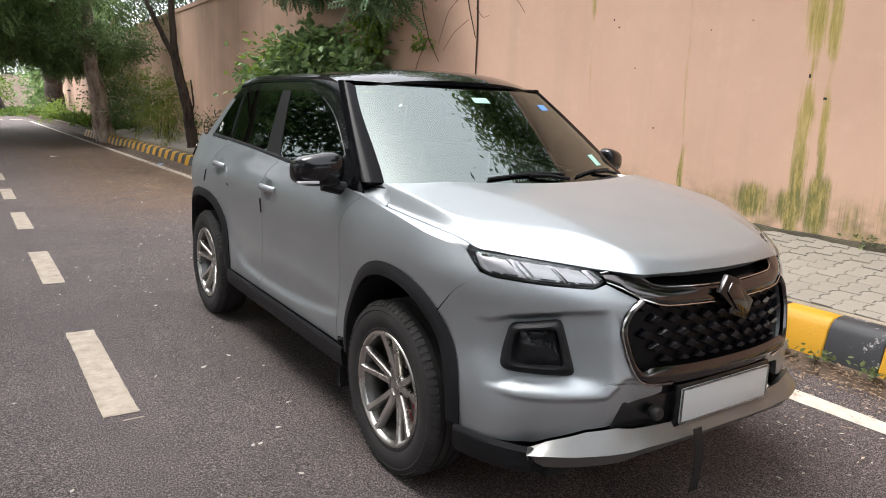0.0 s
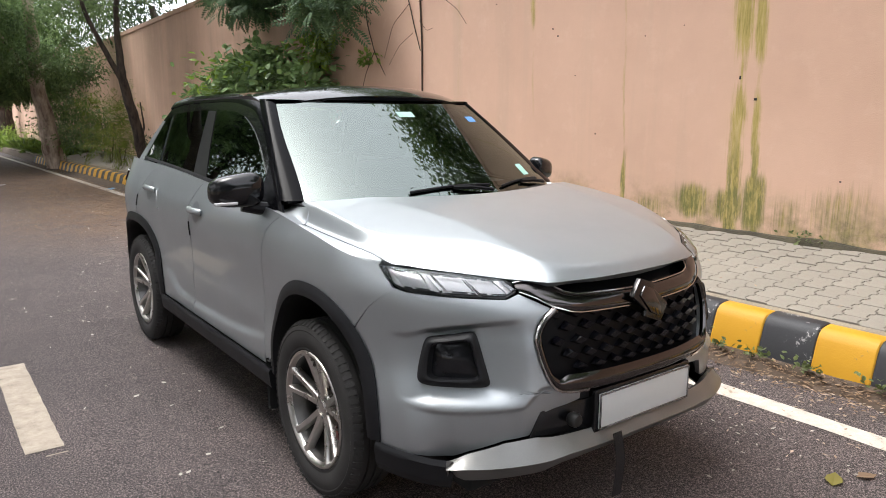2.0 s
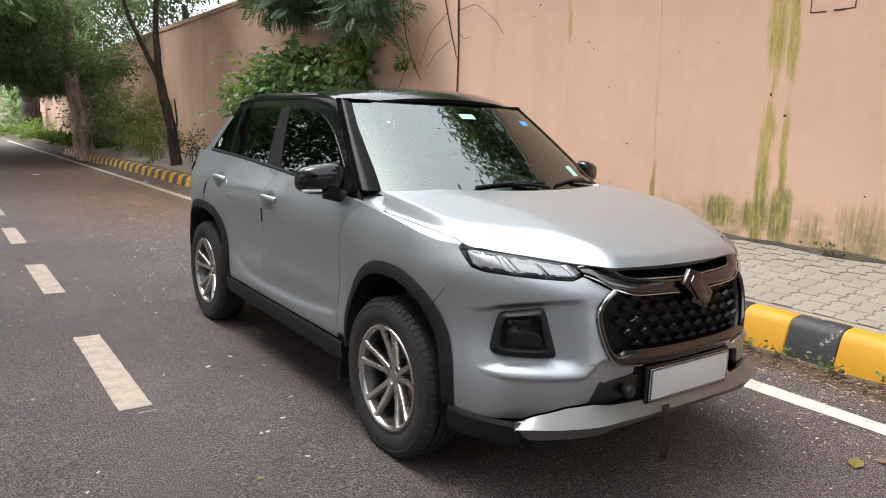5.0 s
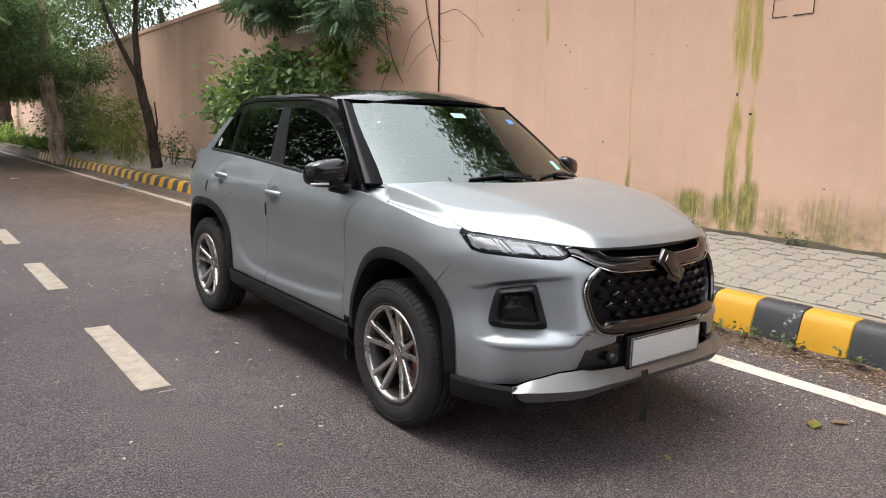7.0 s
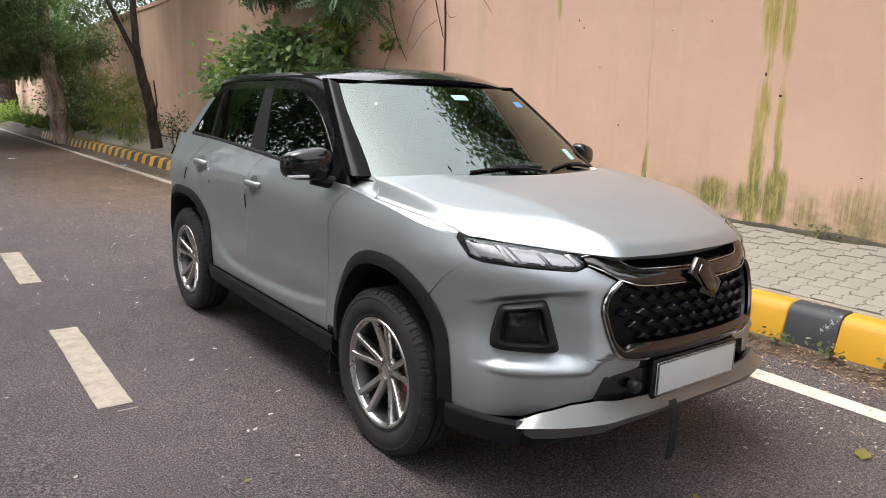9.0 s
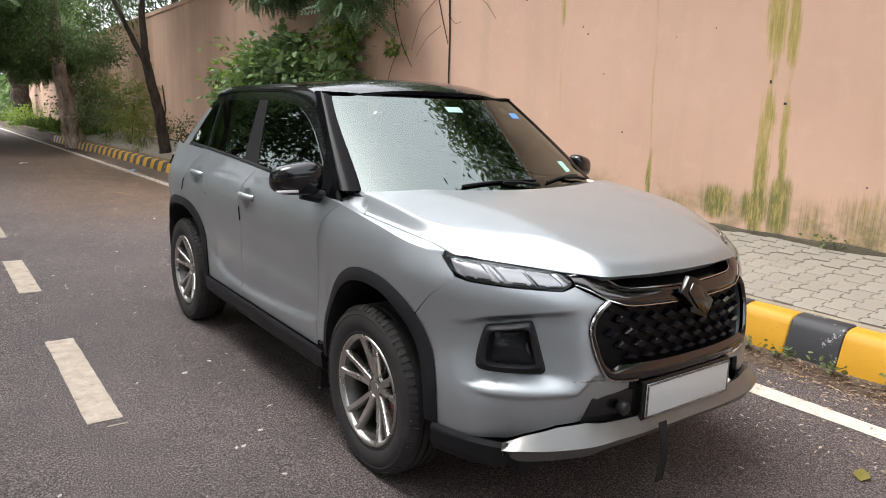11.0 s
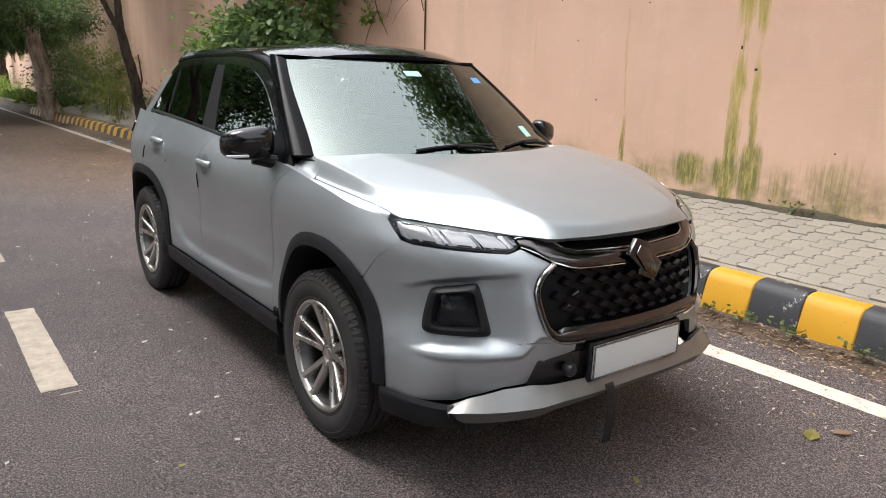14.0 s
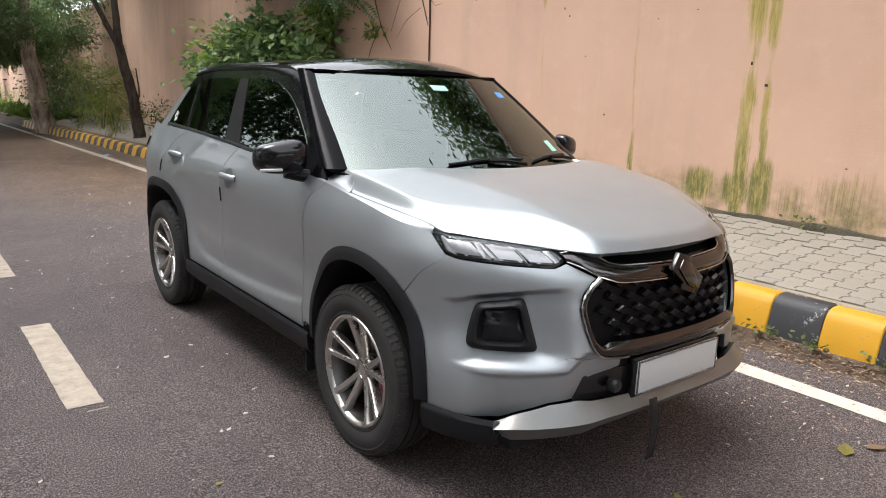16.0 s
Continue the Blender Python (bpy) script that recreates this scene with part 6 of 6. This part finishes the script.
# far wall, green service box, far grass
structure("wall_far", block(-30, 8.0, 88, 88.3, -1.3, 2.4), M["far_wall"], "pale pink wall beyond the bend")
box = tagged(new("service_box"), "green metal service box on a plinth", "utility box")
part("cabinet", block(-4.6, -1.9, 80, 81, -0.6, 1.8, 0.03), M["box_green"], box)
part("lid", block(-4.75, -1.75, 79.9, 81.1, 1.8, 1.95, 0.03), M["far_wall"], box, "pale overhanging lid")
part("plinth", block(-4.7, -1.8, 79.9, 81.1, -1.15, -0.6, 0.02), M["kerb_top"], box)

# crowns over the far road and the wall, mostly out of view, added for shade
tree("spreading feathery tree added out of view to shade the far road",
     [([(-6.4, 19, fall(19) - 0.1), (-6.3, 19, 2.4), (-5.4, 19.2, 4.6), (-3.6, 19.6, 6.6)], 0.3, 0.14), ([(-5.4, 19.2, 4.6), (-2.2, 21.5, 6.8), (0.2, 23.5, 7.4)], 0.13, 0.04)],
     M["bark_dark"], [((-2.6, 18.5, 7.6), (3.4, 4.0, 1.1), 160, 14, 0.5)], "fern", 0.75, M["leaf_feather"], 351, 0.6)
tree("large shade tree with a dense feathery crown",
     [([(-6.8, 27, fall(27) - 0.1), (-6.7, 27, 2.0), (-6.0, 26.8, 4.0), (-4.4, 26, 6.0)], 0.35, 0.18), ([(-6.0, 26.8, 3.8), (-3.4, 25.4, 5.4), (-1.0, 24.5, 6.0)], 0.16, 0.06)],
     M["bark_dark"], [((-1.6, 25.5, 5.2), (3.0, 3.2, 1.9), 260, 16, 0.45), ((-0.4, 29.0, 4.0), (2.0, 2.4, 1.4), 190, 16, 0.4), ((-4.6, 25, 6.4), (3.2, 4, 2.4), 200, 16, 0.5), ((1.6, 29.5, 3.2), (1.6, 2.4, 1.0), 110, 14, 0.35)], "frond", 0.60, M["leaf_feather"], 301, 0.45)
# crowns added out of view to shade the wall and dim the roof's reflections
tree("tall leafy tree added behind the boundary wall, mostly unseen",
     [([(6.0, 13, -0.1), (6.0, 13, 3.0), (5.6, 12.8, 5.5)], 0.25, 0.12)],
     M["bark_dark"], [((3.9, 11.5, 6.2), (2.4, 4.2, 1.3), 110, 40, 0.45), ((2.6, 18.0, 6.6), (2.6, 3.0, 1.2), 150, 40, 0.45), ((6.4, 12, 7.2), (2.4, 6, 2.4), 190, 40, 0.6)], "small", 0.24, M["leaf_dark"], 311, 0.4)
tree("tall leafy tree added behind the boundary wall, mostly unseen",
     [([(6.5, 27, -0.1), (6.5, 27, 3.0), (6.0, 27, 5.5)], 0.25, 0.12)],
     M["bark_dark"], [((4.5, 27, 6.0), (2.5, 5.0, 1.8), 120, 40, 0.5), ((5.5, 42, 6.0), (3.5, 8.0, 2.5), 120, 40, 0.7)], "small", 0.22, M["leaf_dark"], 321, 0.4)
# unseen tree added to shade the kerb, pavers and wall on the right
tree("tall leafy tree added behind the boundary wall, mostly unseen",
     [([(5.6, -2.5, -0.1), (5.6, -2.5, 3.0), (5.0, -2.4, 6.0)], 0.25, 0.12), ([(5.2, -2.45, 5.0), (3.6, -1.6, 6.4), (2.8, -1.0, 6.9)], 0.1, 0.03)],
     M["bark_dark"], [((3.6, -2.2, 7.0), (2.2, 3.2, 1.3), 190, 40, 0.42), ((5.4, -2.5, 7.6), (2.2, 3.6, 1.6), 120, 40, 0.5)], "small", 0.22, M["leaf_dark"], 341, 0.4)
# unseen tree added to shade the road at the car's front right
tree("tall leafy tree added behind the boundary wall, mostly unseen",
     [([(5.8, -9.5, -0.1), (5.8, -9.5, 3.0), (5.0, -9.3, 6.0)], 0.25, 0.12), ([(5.2, -9.4, 5.0), (3.2, -8.2, 6.4), (1.8, -7.6, 6.9)], 0.1, 0.03)],
     M["bark_dark"], [((2.6, -7.6, 6.6), (2.6, 3.4, 1.3), 200, 40, 0.45), ((5.4, -9.5, 7.4), (2.4, 4.0, 1.8), 150, 40, 0.5)], "small", 0.22, M["leaf_mid"], 361, 0.4)
# unseen tree added behind the camera; dims the sky mirrored in the car's front
tree("unseen street tree added behind the camera to hold back sky light",
     [([(-1.0, -24, -0.1), (-1.0, -24, 3.0), (-1.0, -24, 6.0)], 0.3, 0.15)],
     M["bark_dark"], [((-3.5, -21, 4.4), (4.5, 2.5, 3.0), 110, 30, 0.8), ((3.5, -23, 4.2), (4.0, 2.5, 2.8), 100, 30, 0.8)], "small", 0.42, M["leaf_dark"], 331, 0.4)

# trees along the other side of the road, mirrored in paint and glass
for k, y in enumerate((-26.0, -17.0, -8.5, -1.0, 7.5, 16.0, 26.0, 37.0)):
    x = -8.6 - 0.8 * (k % 2)
    # first three, unseen behind the camera, are added to cut low sky light
    low = k < 3
    tree("young leafy street tree added across the road, out of view" if low else "tall dense street tree across the road",
         [([(x, y, fall(y) - 0.1), (x + 0.1, y + 0.1, 1.8), (x - 0.1, y, 3.2), (x, y, 6.0 if low else 9.0)], 0.2 if low else 0.26, 0.1)],
         M["bark_dark"], [((x + 0.6, y, 6.2 if low else 9.5), (3.0, 4.6, 3.3) if low else (3.2, 4.8, 5.6), 190 if low else 240, 30, 0.8), ((x - 0.6, y + 3, 2.6), (1.6, 4.6, 2.4), 130, 26, 0.55)], "small", 0.42, M["leaf_dark"], 200 + 7 * k)


# grass and weeds, fallen leaves
def scatter(name, spots, kind, size, m, seed, label, flat=True):
    r = np.random.RandomState(seed)
    rows = []
    for x, y, z in spots:
        a = r.uniform(0, math.tau)
        rows.append((x, y, z, math.cos(a), math.sin(a), 0.0))
    if flat:
        tv, tf = leaf_shape(kind)
        k = len(rows)
        pos = np.array(rows)[:, :3]
        out = np.array(rows)[:, 3:] + np.c_[np.zeros((k, 2)), r.normal(0, 0.12, k)]
        side = np.c_[-out[:, 1], out[:, 0], r.normal(0, 0.15, k)]
        s = (size * r.uniform(0.5, 1.3, k))[:, None, None]
        w = r.uniform(0.5, 1.3, k)[:, None, None]
        pts = pos[:, None] + s * (tv[None, :, :1] * out[:, None] + w * tv[None, :, 1:2] * side[:, None] + np.abs(tv[None, :, 2:]) * np.array([0, 0, 1.2]))
        faces = [tuple(i * len(tv) + j for j in q) for i in range(k) for q in tf]
        me = bpy.data.meshes.new(name)
        me.from_pydata(pts.reshape(-1, 3).tolist(), [], faces)
        me.materials.append(m)
        return tagged(new(name, me), label, kind="stuff")
    ob = foliage(name, rows, kind, size, m, seed, -0.8)
    return tagged(ob, label, kind="stuff")


R = np.random.RandomState(12)
spots = []
for _ in range(5200):
    y = R.uniform(-3.2, 9)
    x = 2.05 - abs(R.normal(0, 0.13))
    spots.append((x, y, fall(y) + camber(x) + 0.014 + 0.05 * max(0, 1 - (2.07 - x) / 0.17)))
for _ in range(32000):
    y = 7.5 + R.gamma(2.6, 3.4)
    x = 1.6 - abs(R.normal(0, 1.25)) + R.normal(0, 0.25)
    if -1.9 < x < 1.98 and y < 36:
        spots.append((x, y, fall(y) + camber(x) + 0.010))
for _ in range(3600):
    y = R.uniform(-3, 8) if R.uniform() < 0.06 else 5 + R.gamma(2.0, 5.0)
    spots.append((R.uniform(2.4, 3.7), y, fall(y) + 0.47))
scatter("fallen_leaves", [p if p[0] < 2.3 else (p[0], p[1], fall(p[1]) + 0.29 + (p[0] - 2.32) * 0.125 + 0.02) for p in spots], "small", 0.032, M["litter"], 21, "brown fallen leaves heaped along the kerb")
spots = []
for _ in range(2600):
    y, x = R.uniform(3.0, 16), R.normal(0.2, 1.2)
    if x < 1.95:
        spots.append((x, y, fall(y) + camber(x) + 0.008))
for _ in range(300):
    x = R.uniform(-4.5, 1.9)
    spots.append((x, R.uniform(-3, 6), camber(x) + 0.007))
for _ in range(260):
    y = R.uniform(-3, 2.5)
    x = R.normal(1.20, 0.5)
    spots.append((x, y, camber(x) + 0.009))
scatter("petals", [p for p in spots if p[0] < 2.0], "small", 0.028, M["petal"], 22, "small pale petals scattered over the asphalt")
curled = []
for _ in range(1500):
    x = 1.95 - abs(R.normal(0, 0.42))
    curled.append((x, R.uniform(-3.2, 6.0), camber(x) + 0.010))
scatter("curled_leaves", curled, "small", 0.036, M["dry_leaf"], 26, "pale tan curled leaf scraps by the edge line")
tufts = []
for yc, n in ((-0.05, 26), (-0.28, 34), (-0.6, 44), (-1.0, 36), (-1.25, 40), (-1.6, 40), (0.3, 20), (0.9, 20), (6.5, 50), (-2.2, 40)):
    for _ in range(n):
        h = abs(R.normal(0, 0.035))
        tufts.append((2.03 - abs(R.normal(0, 0.025)), yc + R.normal(0, 0.04 + 0.3 * h), 0.02 + h))
for yc, n in ((0.3, 40), (-0.75, 50), (1.9, 30), (3.2, 30)):
    for _ in range(n):
        tufts.append((3.70 + R.normal(0, 0.025), yc + R.normal(0, 0.07), 0.47 + R.uniform(0, 0.09)))
scatter("weeds", tufts, "broad", 0.036, M["weed"], 24, "small green weeds sprouting at the kerb foot", False)
grass = []
for _ in range(9000):
    x, y = R.uniform(-14, 3.5), R.uniform(63, 84)
    grass.append((x, y, fall(y) - 0.05))
for _ in range(2500):
    x, y = R.uniform(2.3, 3.6), R.uniform(27, 60)
    grass.append((x, y, fall(y) + 0.25))
scatter("far_grass", grass, "small", 0.5, M["grass"], 25, "rough green grass at the bend", False)

# single leaves and scraps
def single(name, label, x, y, z, size, m, turn, kind="broad", lift=0.15):
    z += camber(x) if x < 2 else 0
    tv, tf = leaf_shape(kind)
    c, s = math.cos(turn), math.sin(turn)
    pts = [((vx - 0.5) * c * size - vy * s * size + x, (vx - 0.5) * s * size + vy * c * size + y, z + 0.006 + abs(vz) * size + lift * size * vy * vy) for vx, vy, vz in tv]
    me = bpy.data.meshes.new(name)
    me.from_pydata(pts, [], tf)
    me.materials.append(m)
    return tagged(new(name, me), label, "leaf" if "leaf" in name else "litter")


single("fallen_leaf", "yellow-green fallen leaf on the asphalt", 0.955, -1.26, 0.0, 0.115, M["leaf_yellow"], 0.35, lift=0.5)
single("fallen_leaf", "pale brown fallen leaf on the asphalt", 1.10, -1.33, 0.0, 0.09, M["litter"], -0.6, lift=0.6)
single("fallen_leaf", "small yellow fallen leaf on the asphalt", -1.469, -0.013, 0.0, 0.032, M["leaf_yellow"], 0.2)
single("fallen_leaf", "small yellow fallen leaf on the asphalt", -0.017, -1.047, 0.0, 0.045, M["leaf_yellow"], 0.9)
single("fallen_leaf", "curled pale leaf on the asphalt", -1.227, 1.438, 0.0, 0.04, M["petal"], 0.6)
single("fallen_leaf", "curled pale leaf on the asphalt", -1.043, 1.583, 0.0, 0.035, M["petal"], 2.1)
single("plastic_scrap", "crumpled blue plastic scrap on the pavers", 3.33, -0.18, 0.385, 0.11, M["blue"], 0.4, lift=0.5)
single("plastic_scrap", "blue plastic scrap by the far kerb", 1.62, 15.3, fall(15.3), 0.28, M["blue"], 1.2, lift=0.5)
for x, y, size, turn in ((-1.30, 0.41, 0.026, 1.2), (-1.265, 0.413, 0.030, 0.7), (-1.21, 0.09, 0.030, 2.5), (-1.135, 0.54, 0.030, 0.1), (-2.015, 0.362, 0.026, 1.0), (-0.915, 1.35, 0.026, 1.7), (-1.105, 1.21, 0.024, 0.4)):
    single("fallen_petal", "small curled white petal on the asphalt", x, y, 0.0, size, M["petal"], turn, lift=0.5)
single("paper_scrap", "white paper scrap on the asphalt", -0.3, 18.3, fall(18.3), 0.22, M["white_bit"], 0.2, lift=0.4)

# pavers: waved blocks laid in rows across the footpath
def paver_mesh(nx, ny, w, h):
    xs = [0, 0.08, 0.15, 0.35, 0.42, 0.58, 0.65, 0.85, 0.92, 1.0]
    ds = [0, 0, 0.17, 0.17, 0, 0, 0.17, 0.17, 0, 0]
    g = 0.0028
    lowe = [(x * w, d * h * 0.9 + g) for x, d in zip(xs, ds)]
    upe = [(x * w, h + d * h * 0.9 - g) for x, d in zip(xs, ds)]
    ring = [(min(max(x, g), w - g), y) for x, y in lowe] + [(min(max(x, g), w - g), y) for x, y in reversed(upe)]
    return ring


RING = paver_mesh(0, 0, 0.235, 0.145)


def paver_block(ring):
    bm = bmesh.new()
    cx = sum(p[0] for p in ring) / len(ring)
    cy = sum(p[1] for p in ring) / len(ring)
    top = [bm.verts.new((cx + (x - cx) * 0.975, cy + (y - cy) * 0.965, 0.020)) for x, y in ring]
    midr = [bm.verts.new((x, y, 0.0175)) for x, y in ring]
    low = [bm.verts.new((x, y, -0.01)) for x, y in ring]
    bm.faces.new(top)
    for k in range(len(ring)):
        q = (k + 1) % len(ring)
        bm.faces.new([midr[k], midr[q], top[q], top[k]])
        bm.faces.new([low[k], low[q], midr[q], midr[k]])
    bmesh.ops.recalc_face_normals(bm, faces=bm.faces)
    me = bpy.data.meshes.new("paver")
    bm.to_mesh(me)
    bm.free()
    me.materials.append(M["paver"])
    return me


paver_me = paver_block(RING)
half_me = paver_block([p for p in RING if p[0] > 0.125])
r3 = random.Random(31)
count = 0
far_v, far_f = [], []
for row in range(-40, 190):
    y = 0.145 * row
    for col in range(-1, 6):
        x = 2.335 + 0.235 * (col + (0.5 if row % 2 else 0.0))
        if x < 2.2 or x > 3.72:
            continue
        piece = half_me if x < 2.325 else paver_me
        z = fall(y) + 0.2465 + (x + 0.1 - 2.322) * 0.122 + (0.02 if x > 3.2 else 0) * (x - 3.1)
        dz, tilt = r3.uniform(-0.0015, 0.002), r3.uniform(-0.35, 0.35)
        m = pose(x, y, z + dz, tilt, -6.9, r3.uniform(-0.5, 0.5))
        if -1.35 < y < 6.0 and count < 300:
            ob = new("paver", piece)
            ob.matrix_world = m
            ob.parent = pav
            count += 1
        else:
            b = len(far_v)
            far_v += [tuple(m @ v.co) for v in piece.vertices]
            far_f += [tuple(b + i for i in f.vertices) for f in piece.polygons]
me = bpy.data.meshes.new("pavers_rest")
me.from_pydata(far_v, [], far_f)
me.materials.append(M["paver"])
rest = tagged(new("pavers_rest", me), "pale interlocking concrete pavers", kind="stuff")
rest.parent = pav
